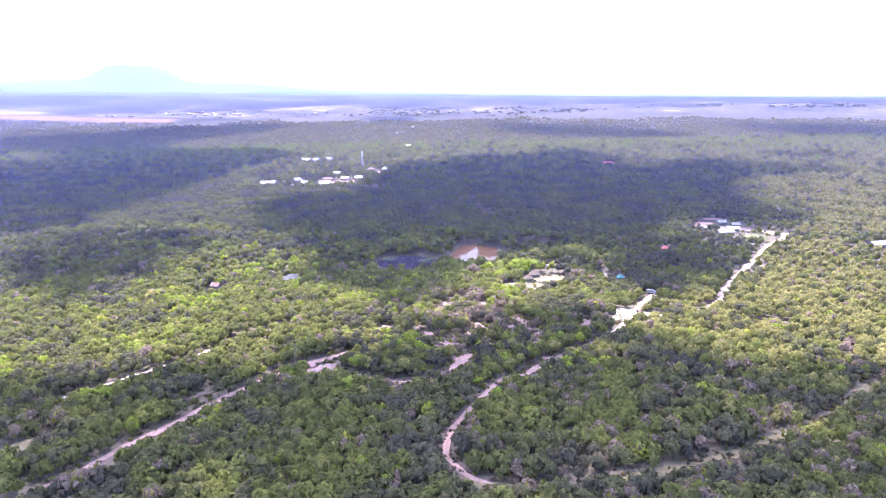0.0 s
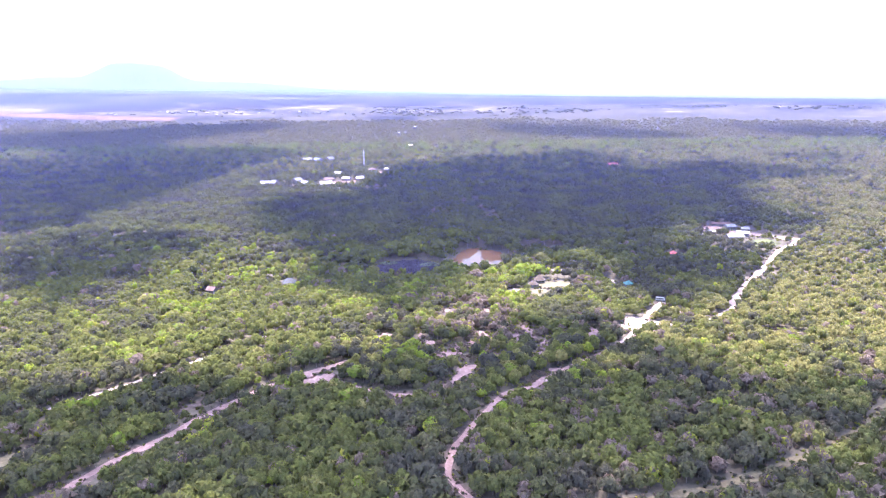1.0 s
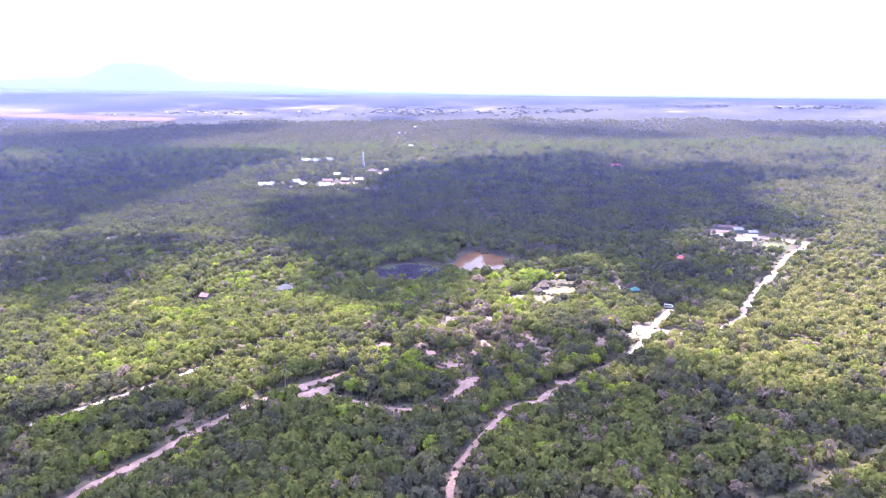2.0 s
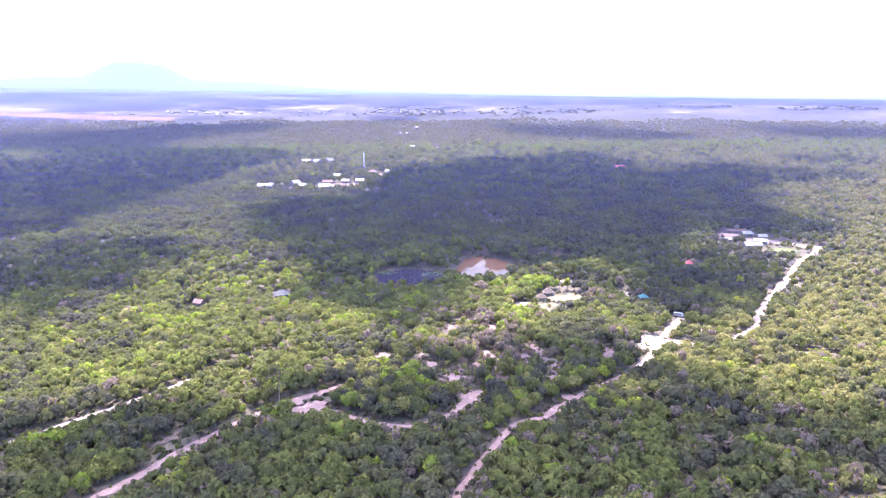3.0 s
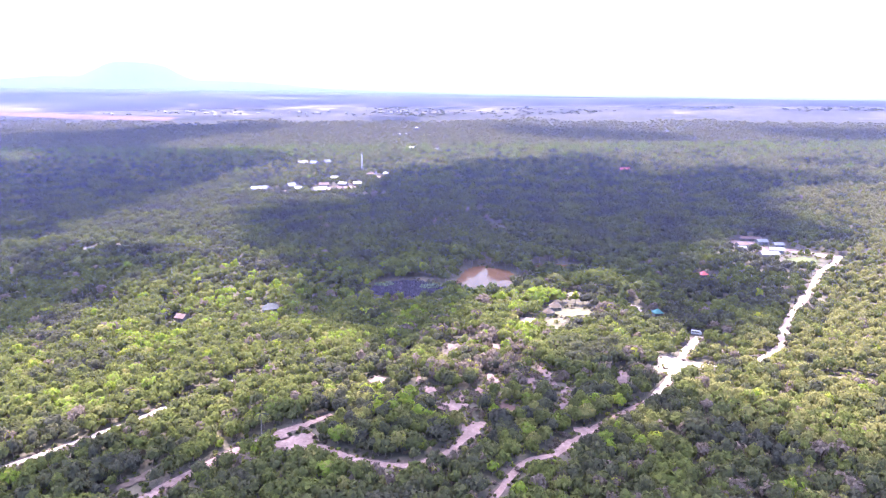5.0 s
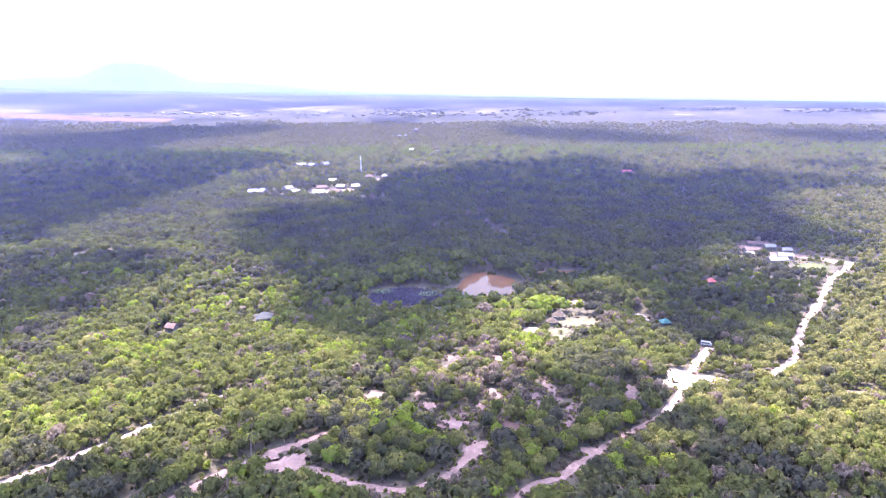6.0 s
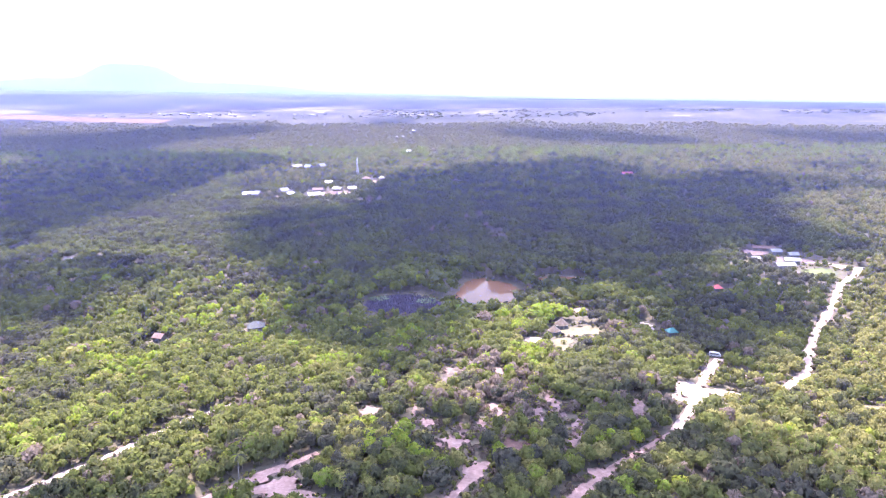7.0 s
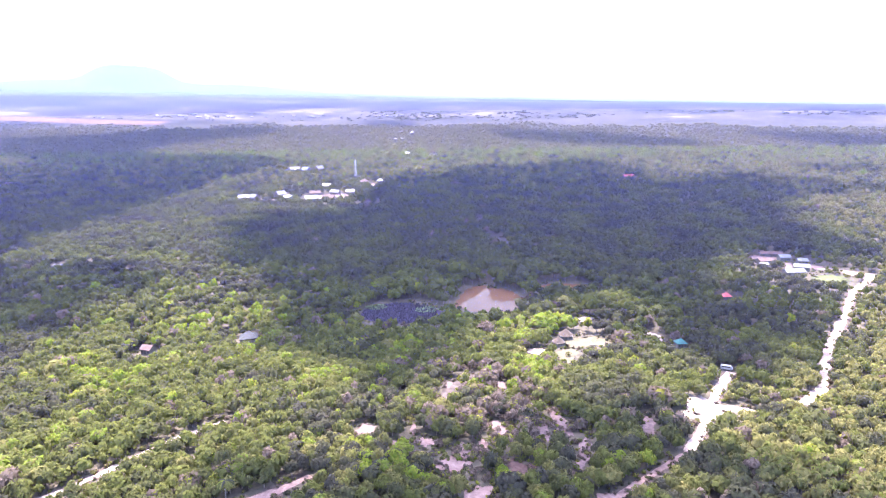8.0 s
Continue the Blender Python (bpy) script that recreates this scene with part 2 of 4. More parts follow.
# ---- mesh helpers ----
def mesh_of(name, verts, faces, materials, smooth=False, slots=None, tints=None, normals=None):
    me = bpy.data.meshes.new(name)
    verts, faces = np.asarray(verts, dtype=np.float32), np.asarray(faces, dtype=np.int32)
    nv, nf, k = len(verts), len(faces), faces.shape[1]
    me.vertices.add(nv)
    me.vertices.foreach_set("co", verts.ravel())
    me.loops.add(nf * k)
    me.loops.foreach_set("vertex_index", faces.ravel())
    me.polygons.add(nf)
    me.polygons.foreach_set("loop_start", np.arange(0, nf * k, k, dtype=np.int32))
    me.polygons.foreach_set("use_smooth", np.full(nf, smooth))
    for m in materials:
        me.materials.append(m)
    if slots is not None:
        me.polygons.foreach_set("material_index", np.asarray(slots, dtype=np.int32))
    if tints is not None:
        a = me.attributes.new("tint", "FLOAT", "POINT")
        a.data.foreach_set("value", np.asarray(tints, dtype=np.float32))
    me.update(calc_edges=True)
    if normals is not None:
        me.normals_split_custom_set_from_vertices(normals)
    return me


def part(name, bm, material, parent, label="", smooth=False):
    me = bpy.data.meshes.new(name)
    bm.normal_update()
    bm.to_mesh(me)
    bm.free()
    me.materials.append(material)
    for p in me.polygons:
        p.use_smooth = smooth
    ob = new(name, me)
    ob.parent = parent
    return tagged(ob, label)


def box(bm, x0, x1, y0, y1, z0, z1):
    v = bmesh.ops.create_cube(bm, size=1, matrix=Matrix.Translation(((x0 + x1) / 2, (y0 + y1) / 2, (z0 + z1) / 2)) @ Matrix.Diagonal((x1 - x0, y1 - y0, z1 - z0, 1)))
    return v["verts"]


def beam(bm, a, b, r, sides=5, r2=None):
    a, b = Vector(a), Vector(b)
    q = (b - a).to_track_quat("Z", "Y").to_matrix().to_4x4()
    bmesh.ops.create_cone(bm, cap_ends=True, segments=sides, radius1=r, radius2=r if r2 is None else r2, depth=(b - a).length, matrix=Matrix.Translation((a + b) / 2) @ q)


# ---- the plan: ways, clearings, water, houses ----
def curve_points(points, step=1.6):
    """A smooth line through the given points."""
    p = [Vector((*q, 0)) for q in points]
    p = [p[0] * 2 - p[1]] + p + [p[-1] * 2 - p[-2]]
    out = []
    for i in range(1, len(p) - 2):
        a, b, c, d = p[i - 1:i + 3]
        k = max(2, int((c - b).length / step))
        for j in range(k):
            t = j / k
            out.append(0.5 * ((2 * b) + (c - a) * t + (2 * a - 5 * b + 4 * c - d) * t * t + (3 * b - a - 3 * c + d) * t ** 3))
    out.append(p[-2])
    return [(v.x, v.y) for v in out]


# name, label, material, width, how far the wood stands back on the near side, points
WAYS = [
    ("road", "straight pale sandy road between trees", SAND_PINK, 3.4, 5.2, [(-152, 145), (-137, 170), (-128, 183), (-120, 200), (-109, 217), (-100, 235), (-83, 259), (-64, 277), (-58, 283)]),
    ("road", "pale sandy road through bright green trees", SAND, 2.7, 5.6, [(-160, 240), (-141, 262), (-127, 280), (-113, 301), (-98, 317)]),
    ("road", "narrow pinkish sandy track bending through the wood", SAND_PINK, 2.3, 4.4, [(6, 178), (-1, 182), (-7, 190), (-10, 198), (-9, 209), (-6, 218), (2, 236), (11, 253), (22, 259), (33, 272), (50, 288), (64, 300), (74, 315)]),
    ("road", "pale sandy road rising to the junction clearing", SAND, 4.0, 5.4, [(64, 300), (74, 316), (81, 331), (90, 347), (101, 364)]),
    ("road", "broad white sandy road along the sunlit wood", SAND, 4.2, 6.2, [(117, 335), (125, 343), (132, 350), (142, 370), (163, 403), (185, 435), (210, 474), (238, 507), (237, 516), (222, 526), (206, 530)]),
]
WAYS += [
    ("road", "pinkish earth track round a block of trees", SAND_PINK, 3.0, 4.0, [(-72, 268), (-66, 260), (-57, 260), (-46, 254), (-32, 250), (-23, 251), (-15, 257), (-8, 268), (-4, 277)]),
    ("track", "overgrown khaki grass track across the wood", DRY_GRASS, 1.9, 2.4, [(-4, 181), (5, 178), (27, 178), (44, 182), (63, 188), (82, 196), (102, 207), (117, 215), (138, 232), (155, 246), (184, 273)]),
]
# label, material, centre, radii, turn in degrees, how far the wood stands back
PATCHES = [
    ("white sandy clearing where the roads meet", SAND, 80, 331, 6, 8, 20, 6),
    ("white sandy arm of the junction clearing", SAND, 89, 331, 7, 3.2, -12, 6),
    ("white sandy arm of the junction clearing", SAND, 71, 325, 4.5, 3.0, 30, 6),
    ("bare pinkish sand beside the straight road", SAND_PINK, -66, 263, 6.5, 4.5, 35, 9),
]
PATCHES += [   # sand showing between the dry bushes
    ("small bare patch of pinkish sand", DULL_SAND, -46, 312, 3.6, 3.6, 10, 9),
    ("tiny bare spot of pale sand", DULL_SAND, -34, 303, 1.4, 2.0, 0, 8),
    ("tiny bare spot of pale sand", DULL_SAND, -28, 312, 1.1, 3.8, 10, 8),
    ("winding bare patch of pale sand", SAND_PINK, -23, 304, 3.8, 2.3, -15, 9),
    ("winding bare patch of pale sand", SAND_PINK, -14, 290, 5.0, 3.6, 12, 11),
    ("winding bare patch of pale sand", SAND_PINK, -11, 298, 2.9, 5.6, -10, 8),
    ("winding bare patch of pale sand", SAND_PINK, -4, 301, 2.4, 4.6, -15, 8),
    ("small bare patch of pinkish sand", DULL_SAND, 2, 315, 3.2, 5, 25, 10),
    ("bare pinkish sand among dry bushes", DULL_SAND, 18, 312, 1.6, 5, 0, 9),
    ("bare pinkish sand among dry bushes", DULL_SAND, 23, 322, 2.0, 5.4, 20, 8),
    ("bare pinkish sand among dry bushes", DULL_SAND, 25.5, 315, 2.8, 5.4, 10, 10),
    ("bare pinkish sand among dry bushes", DULL_SAND, 30, 300, 2.0, 7, -18, 9),
    ("bare pinkish sand among dry bushes", DULL_SAND, 27, 291, 1.6, 3.4, -25, 8),
    ("bare pinkish sand under trees", DULL_SAND, 55, 317, 2.2, 6, -12, 8),
    ("bare pinkish sand beside the bending track", SAND_PINK, -5, 273, 2.8, 6.6, -12, 10),
    ("bare reddish earth among dry bushes", RED_EARTH, 8, 289, 4.4, 4.4, 0, 8),
]
PATCHES += [
    ("bare pinkish sand where the track widens", SAND_PINK, 33, 273, 3.6, 3.6, 45, 9),
    ("bare pinkish sand where the track widens", SAND_PINK, 24, 262, 6.0, 2.4, 45, 8),
    ("stony bare ground with dry scrub", STONY, -17, 344, 3.5, 9, -15, 4),
    ("stony bare ground with dry scrub", STONY, -9, 357, 4, 3.5, 20, 4),
    ("tiny bare spot of pale sand", DULL_SAND, -17, 349, 1.6, 2.4, 0, 7),
    ("small bare patch of pinkish sand", DULL_SAND, 4, 349, 1.8, 3.2, 10, 8),
    ("tiny bare spot of pale sand", DULL_SAND, 14, 334, 1.8, 2.8, 10, 7),
    ("yellow grass clearing beside thatched huts", LAWN, 47, 397, 10.5, 7.5, 18, 10),
    ("yellow grass clearing beside thatched huts", LAWN, 35, 381, 5.5, 9.5, -15, 10),
    ("white sandy spot beside a bright bush", SAND, 21, 384, 4.5, 3.4, 30, 9),
    ("white sandy path among trees", SAND, 80, 404, 2.2, 6, 10, 7),
    ("pale sandy spot behind a yellow bush", SAND, 51, 428, 4, 3.4, 0, 8),
    ("bare pale ground in the dark wood", STONY, 11, 610, 5, 20, 15, 5),
    ("bare pale ground in the dark wood", STONY, 52, 613, 4, 5, 0, 6),
    ("bare pale ground in the dark wood", STONY, -2, 690, 3, 12, 0, 6),
    ("small sandy spot beside a track", SAND, 108, 346, 5, 2, -40, 4),
]
PATCHES += [
    ("sandy yard of the farm", DULL_SAND, 207, 534, 13, 6, -6, 6),
    ("broad white sandy bend of the farm road", SAND, 235, 514, 9, 5, -25, 7),
    ("pinkish earth yard of the farm", SAND_PINK, 190, 553, 10, 8, 0, 5),
    ("yellow-green grass beside the farm", GREEN_GRASS, 211, 500, 14, 12, 0, 6),
    ("dry brown earth beside the straight road", VERGE, -109, 240, 2.2, 7, -32, 4),
    ("green grassy gap in the wood", DRY_GRASS, -157, 198, 9, 4, 60, 1),
    ("khaki grass at the end of the track", DRY_GRASS, 150, 243, 6, 3, 42, 2),
    ("bare sandy spot in the western wood", SAND, -161, 237, 4, 1.6, 20, 5),
    ("small khaki grass spot in the olive scrub", DRY_GRASS, 146, 318, 7, 2, -10, 3),
    ("pinkish earth yards of the village", SAND_PINK, -170, 828, 30, 20, 0, 8),
    ("pinkish earth yard of the village", SAND_PINK, -138, 926, 17, 16, 0, 8),
    ("pale earth yard of the village", SAND_PINK, -256, 1066, 24, 12, 0, 8),
    ("pale earth yard of the village", SAND_PINK, -238, 820, 24, 7, 0, 6),
]
PONDS = [  # label, centre, radii, turn
    ("brown muddy pond mirroring the bright sky", (1.5, 461), (19.5, 25), 0),
    ("brown muddy pond behind trees", (47, 487), (13, 7), 0),
]
MARSH = (-47, 438, 21, 17)


def outline(cx, cy, rx, ry, turn, seed, rough=0.22, count=40):
    out = []
    c, s = math.cos(radians(turn)), math.sin(radians(turn))
    for i in range(count):
        a = 2 * math.pi * i / count
        k = 1 + rough * (noise.noise((math.cos(a) * 1.3 + seed * 7.1, math.sin(a) * 1.3, seed * 3.3)) * 1.4 + 0.7 * noise.noise((math.cos(a) * 4 + seed, math.sin(a) * 4, 9.0)) + 0.35 * noise.noise((math.cos(a) * 9 + seed, math.sin(a) * 9, 2.0)))
        x, y = rx * k * math.cos(a), ry * k * math.sin(a)
        out.append((cx + c * x - s * y, cy + s * x + c * y))
    return out


def sheet(name, pts, z, material, label, category, thick=0.0):
    bm = bmesh.new()
    f = bm.faces.new([bm.verts.new((x, y, z)) for x, y in pts])
    if f.normal.z < 0:
        f.normal_flip()
    bmesh.ops.triangulate(bm, faces=bm.faces[:])
    ob = part(name, bm, material, None)
    return tagged(ob, label, category, kind="structure")


def far_slope(x, y):
    """The far plain, which falls away to the east."""
    return 118 - 0.0149 * np.maximum(np.asarray(y, dtype=float) - 50, 0) - 0.0325 * np.asarray(x, dtype=float)


def land_height(x, y):
    r = np.hypot(x, np.asarray(y, dtype=float) - 50)
    k = np.clip((r - 2150) / 2100, 0, 1)
    return far_slope(x, y) * k * k * (3 - 2 * k)


def build_ground():
    rings = np.concatenate([np.linspace(20, 1200, 24), np.linspace(1300, 4880, 46)])
    n = 180
    a = np.linspace(0, 2 * np.pi, n, endpoint=False)
    v = [[0, 50, 0]]
    for r in rings:
        z = land_height(np.sin(a) * r, 50 + np.cos(a) * r) + (np.sin(a * 9 + r * 0.004) * 3 + np.sin(a * 23 + 1) * 2) * np.clip((r - 2500) / 2000, 0, 1)
        v += np.stack([np.sin(a) * r, 50 + np.cos(a) * r, z], 1).tolist()
    bm = bmesh.new()
    bv = [bm.verts.new(p) for p in v]
    for j in range(n):
        bm.faces.new((bv[0], bv[1 + (j + 1) % n], bv[1 + j]))
    for i in range(len(rings) - 1):
        for j in range(n):
            k = (j + 1) % n
            bm.faces.new((bv[1 + i * n + j], bv[1 + i * n + k], bv[1 + (i + 1) * n + k], bv[1 + (i + 1) * n + j]))
    ob = part("ground", bm, ground_material(), None, smooth=True)
    tagged(ob, "flat wooded savanna ground rising to a far plain with fields", "ground", kind="structure")


def strip(name, line, width, z, seed, wild, material, label, category):
    """A way of uneven width along a line, a little higher in its middle."""
    bm = bmesh.new()
    last = None
    for j, (x, y) in enumerate(line):
        x2, y2 = line[min(j + 1, len(line) - 1)]
        x1, y1 = line[max(j - 1, 0)]
        d = Vector((x2 - x1, y2 - y1)).normalized()
        wl, wr = [width / 2 * (1 + wild * noise.noise((x * 0.11, y * 0.11, seed + k)) + 0.5 * wild * noise.noise((x * 0.4, y * 0.4, seed + k))) for k in (0, 50)]
        row = [bm.verts.new((x - d.y * w, y + d.x * w, z + 0.02 * h)) for w, h in ((wl, -0.3), (wl * 0.3, 0.4), (-wr * 0.3, 0.4), (-wr, -0.3))]
        if last:
            for k in range(3):
                bm.faces.new((last[k], last[k + 1], row[k + 1], row[k]))
        last = row
    tagged(part(name, bm, material, None, smooth=True), label, category, kind="structure")


build_ground()
LINES = []
for i, (nm, lab, ma, width, back, pts) in enumerate(WAYS):
    line = curve_points(pts)
    LINES.append((np.array(line), width - 0.9, back))
    strip(nm, line, width, 0.06 + 0.012 * i, i, 0.6, ma, lab, nm)
    strip("verge", line, width * 1.2 + 1.7, 0.012 + 0.004 * i, i + 20, 0.75, DRY_GRASS if nm == "track" else VERGE, "bare brownish earth along a sandy way", "verge")
for i, (lab, ma, x, y, rx, ry, turn, back) in enumerate(PATCHES):
    sheet("clearing", outline(x, y, rx, ry, turn, i, 0.55, 64), 0.14 + 0.006 * i, ma, lab, "clearing")
MUDDY = water_material("muddy_water", (0.115, 0.062, 0.036), 0.04)
DARK_WATER = water_material("dark_marsh_water", (0.040, 0.030, 0.052), 0.55)
for i, (lab, (x, y), (rx, ry), turn) in enumerate(PONDS):
    sheet("water", outline(x, y, rx, ry, turn, i + 80, 0.18, 60), 0.10, MUDDY, lab, "pond")
sheet("water", outline(*MARSH, 0, 95, 0.2, 60), 0.10, DARK_WATER, "dark purplish marsh pond choked with reeds", "pond")

# ---- trees ----
def crown_shape(rng, count, size, lobes):
    """Leaf clumps (small tilted tufts) on the outside of a few uneven lobes; a crown about 1 across the radius."""
    cen = []
    for i in range(lobes):
        a = 2 * np.pi * (i + rng.uniform(0, 0.7)) / max(1, lobes - 1)
        q = 0.0 if i == 0 else rng.uniform(0.38, 0.62)
        cen.append((q * np.cos(a), q * np.sin(a), 1.45 + (rng.uniform(0.05, 0.3) if i == 0 else rng.uniform(-0.3, 0.1)), rng.uniform(0.42, 0.62)))
    cen = np.array(cen)
    pick = rng.integers(0, lobes, count)
    d = rng.normal(size=(count, 3))
    d[:, 2] = np.abs(d[:, 2]) * 1.0 - 0.36
    d /= np.linalg.norm(d, axis=1, keepdims=True)
    r = cen[pick, 3][:, None] * rng.uniform(0.78, 1.05, (count, 1))
    p = cen[pick, :3] + d * r * np.array([1, 1, 0.85])
    nrm = d + rng.normal(size=(count, 3)) * 0.24
    nrm /= np.linalg.norm(nrm, axis=1, keepdims=True)
    u = np.cross(nrm, rng.normal(size=(count, 3)))
    u /= np.linalg.norm(u, axis=1, keepdims=True)
    w = np.cross(nrm, u)
    s = size * rng.uniform(0.65, 1.3, (count, 1))
    corners = []
    for su, sw in ((1.3, 0.0), (-0.65, 1.13), (-0.65, -1.13)):
        k = rng.uniform(0.75, 1.3, (count, 1))
        corners.append(p + (u * su + w * sw) * s * k - nrm * s * rng.uniform(0.0, 0.5, (count, 1)))
    v = np.stack(corners, 1).reshape(-1, 3)
    f = np.arange(count * 3).reshape(-1, 3)
    out = p - np.array([0, 0, 1.15])
    out /= np.linalg.norm(out, axis=1, keepdims=True)
    soft = d * 0.75 + out * 0.5 + nrm * 0.45
    soft /= np.linalg.norm(soft, axis=1, keepdims=True)
    return v, f, np.repeat(soft, 3, 0)


def halves(f):
    return np.concatenate([f[:, (0, 1, 2)], f[:, (0, 2, 3)]])


def core_shape(rng):
    """The inside of a crown, an uneven six-sided lump; inner shade is put into its tint."""
    v = np.array([(x, y, z) for z in (-1, 1) for x, y in ((-1, -1), (1, -1), (1, 1), (-1, 1))], float)
    v *= np.array([0.47, 0.47, 0.33]) * rng.uniform(0.8, 1.15, (8, 3))
    v[4:, :2] *= 0.65
    v[:, 2] += 1.38
    f = np.array([(0, 3, 2, 1), (4, 5, 6, 7), (0, 1, 5, 4), (1, 2, 6, 5), (2, 3, 7, 6), (3, 0, 4, 7)])
    nv = v - np.array([0, 0, 1.38])
    return v, halves(f), nv / np.linalg.norm(nv, axis=1, keepdims=True)


def trunk_shape(rng, sides, limbs):
    v, f = [], []

    def limb(a, b, r1, r2):
        a, b = np.array(a, float), np.array(b, float)
        z = (b - a) / np.linalg.norm(b - a)
        x = np.cross(z, (0.3, 0.9, 0.1))
        x /= np.linalg.norm(x)
        y = np.cross(z, x)
        s = len(v)
        for c, r in ((a, r1), (b, r2)):
            for i in range(sides):
                t = 2 * np.pi * i / sides
                v.append(c + (x * np.cos(t) + y * np.sin(t)) * r)
        for i in range(sides):
            j = (i + 1) % sides
            f.append((s + i, s + j, s + sides + j, s + sides + i))
    top = (rng.uniform(-0.08, 0.08), rng.uniform(-0.08, 0.08), 0.95)
    limb((0, 0, -0.05), top, 0.085, 0.055)
    for i in range(limbs):
        a = 2 * np.pi * (i + rng.uniform(0, 0.5)) / limbs
        limb(top, (0.5 * np.cos(a), 0.5 * np.sin(a), rng.uniform(1.35, 1.6)), 0.045, 0.018)
    v = np.array(v)
    nv = v * np.array([1, 1, 0]) + np.array([1e-3, 0, 0.02])
    return v, halves(np.array(f)), nv / np.linalg.norm(nv, axis=1, keepdims=True)


def tree_shape(seed, count, size, lobes, sides=4, limbs=3, core=True):
    rng = np.random.default_rng(seed)
    v, f, nv = crown_shape(rng, count, size, lobes)
    pieces = [(v, f, nv, np.repeat(rng.uniform(-0.035, 0.035, count), 3), 0)]
    if core:
        a, b, nv = core_shape(rng)
        # lower tint: the shade inside the crown, put into the core's colour
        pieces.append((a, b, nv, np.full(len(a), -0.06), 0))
    if sides:
        a, b, nv = trunk_shape(rng, sides, limbs)
        pieces.append((a, b, nv, np.zeros(len(a)), 1))
    V, F, N, J, S, o = [], [], [], [], [], 0
    for a, b, nv, j, s in pieces:
        V.append(a)
        F.append(b + o)
        N.append(nv)
        J.append(j)
        S.append(np.full(len(b), s))
        o += len(a)
    return tuple(np.concatenate(q) for q in (V, F, N, J, S))


def plant(name, label, category, shapes, spots):
    """One joined wood: spots are rows of x, y, z, radius, height factor, turn, tint."""
    V, F, N, T, S, o = [], [], [], [], [], 0
    which = np.arange(len(spots)) % len(shapes)
    for k, (v, f, nv, j, s) in enumerate(shapes):
        q = spots[which == k]
        if not len(q):
            continue
        c, sn_ = np.cos(q[:, 5])[:, None], np.sin(q[:, 5])[:, None]
        x = (v[:, 0] * c - v[:, 1] * sn_) * q[:, 3:4] + q[:, 0:1]
        y = (v[:, 0] * sn_ + v[:, 1] * c) * q[:, 3:4] + q[:, 1:2]
        z = v[:, 2] * (q[:, 3:4] * q[:, 4:5]) + q[:, 2:3]
        V.append(np.stack([x, y, z], 2).reshape(-1, 3))
        N.append(np.stack([nv[:, 0] * c - nv[:, 1] * sn_, nv[:, 0] * sn_ + nv[:, 1] * c, np.broadcast_to(nv[:, 2], (len(q), len(nv)))], 2).reshape(-1, 3))
        F.append((f[None] + (np.arange(len(q)) * len(v))[:, None, None]).reshape(-1, f.shape[1]) + o)
        T.append(np.clip(j[None] + q[:, 6:7], 0, 1).ravel())
        S.append(np.tile(s, len(q)))
        o += len(q) * len(v)
    me = mesh_of(name, np.concatenate(V), np.concatenate(F), [LEAF, BARK], True, np.concatenate(S), np.concatenate(T), np.concatenate(N))
    return tagged(new(name, me), label, category, kind="stuff")


def near_line(p, line):
    """Distance of points from a line of many points."""
    a, b = line[:-1], line[1:]
    best = np.full(len(p), 1e9)
    for s, e in zip(a[::2], np.concatenate([b[1::2], b[-1:]])[:len(a[::2])]):
        d = e - s
        t = np.clip(((p - s) @ d) / max(1e-6, d @ d), 0, 1)
        best = np.minimum(best, np.linalg.norm(p - s - t[:, None] * d, axis=1))
    return best


def room(p, r, stand_back=1.0):
    """How much room there is round points p for something of radius r, at clearings, ways, water and houses (negative: none)."""
    away = p - np.array([-2.0, 45.0])
    away /= np.linalg.norm(away, axis=1, keepdims=True)
    free = np.full(len(p), 99.0)
    lean = np.clip(1.0 + 0.9 * field(p, 0.05, 21.0), 0.45, 1.5)[:, None]     # here the trees crowd the way, there they stand back
    for line, width, back in LINES:
        for k in (0.0, 0.34, 0.67, 1.0):
            if k * stand_back == 0 and k:
                continue
            free = np.minimum(free, near_line(p + away * (k * back * stand_back * lean), line) - width / 2 - r * 0.8 * np.clip(lean[:, 0], 0.5, 1))
    spots = [(x, y, rx * 0.92, ry * 0.92, turn, back * 0.8) for _, _, x, y, rx, ry, turn, back in PATCHES]
    spots += [(x, y, rx * 0.93, ry * 0.93, turn, 10) for _, (x, y), (rx, ry), turn in PONDS]
    spots += [(*MARSH[:2], *MARSH[2:], 0, 9)]
    spots += [(x, y, w * 0.55, d * 0.55, 0, bk) for x, y, w, d, bk in FOOTPRINTS]
    for x, y, rx, ry, turn, back in spots:
        c, s = math.cos(radians(turn)), math.sin(radians(turn))
        for k in (0.0, 0.5, 1.0):
            if k * stand_back == 0 and k:
                continue
            q = p + away * (k * back * stand_back) - np.array([x, y])
            u, w = q[:, 0] * c + q[:, 1] * s, -q[:, 0] * s + q[:, 1] * c
            e = np.sqrt((u / rx) ** 2 + (w / ry) ** 2)
            free = np.minimum(free, (e - 1) * min(rx, ry) - r * 0.7)
    return free


def scatter(rng, y0, y1, spacing, slope=0.715, pad=22):
    """Jittered rows over the fan of land between two distances."""
    out = []
    rows = int((y1 - y0) / (spacing * 0.87))
    for i in range(rows):
        y = y0 + (i + 0.5) * spacing * 0.87
        w = slope * y + pad
        n = int(2 * w / spacing)
        x = -w + spacing * (np.arange(n) + 0.5 * (i % 2))
        out.append(np.stack([x, np.full(n, y)], 1))
    p = np.concatenate(out)
    return p + rng.uniform(-0.46, 0.46, p.shape) * spacing


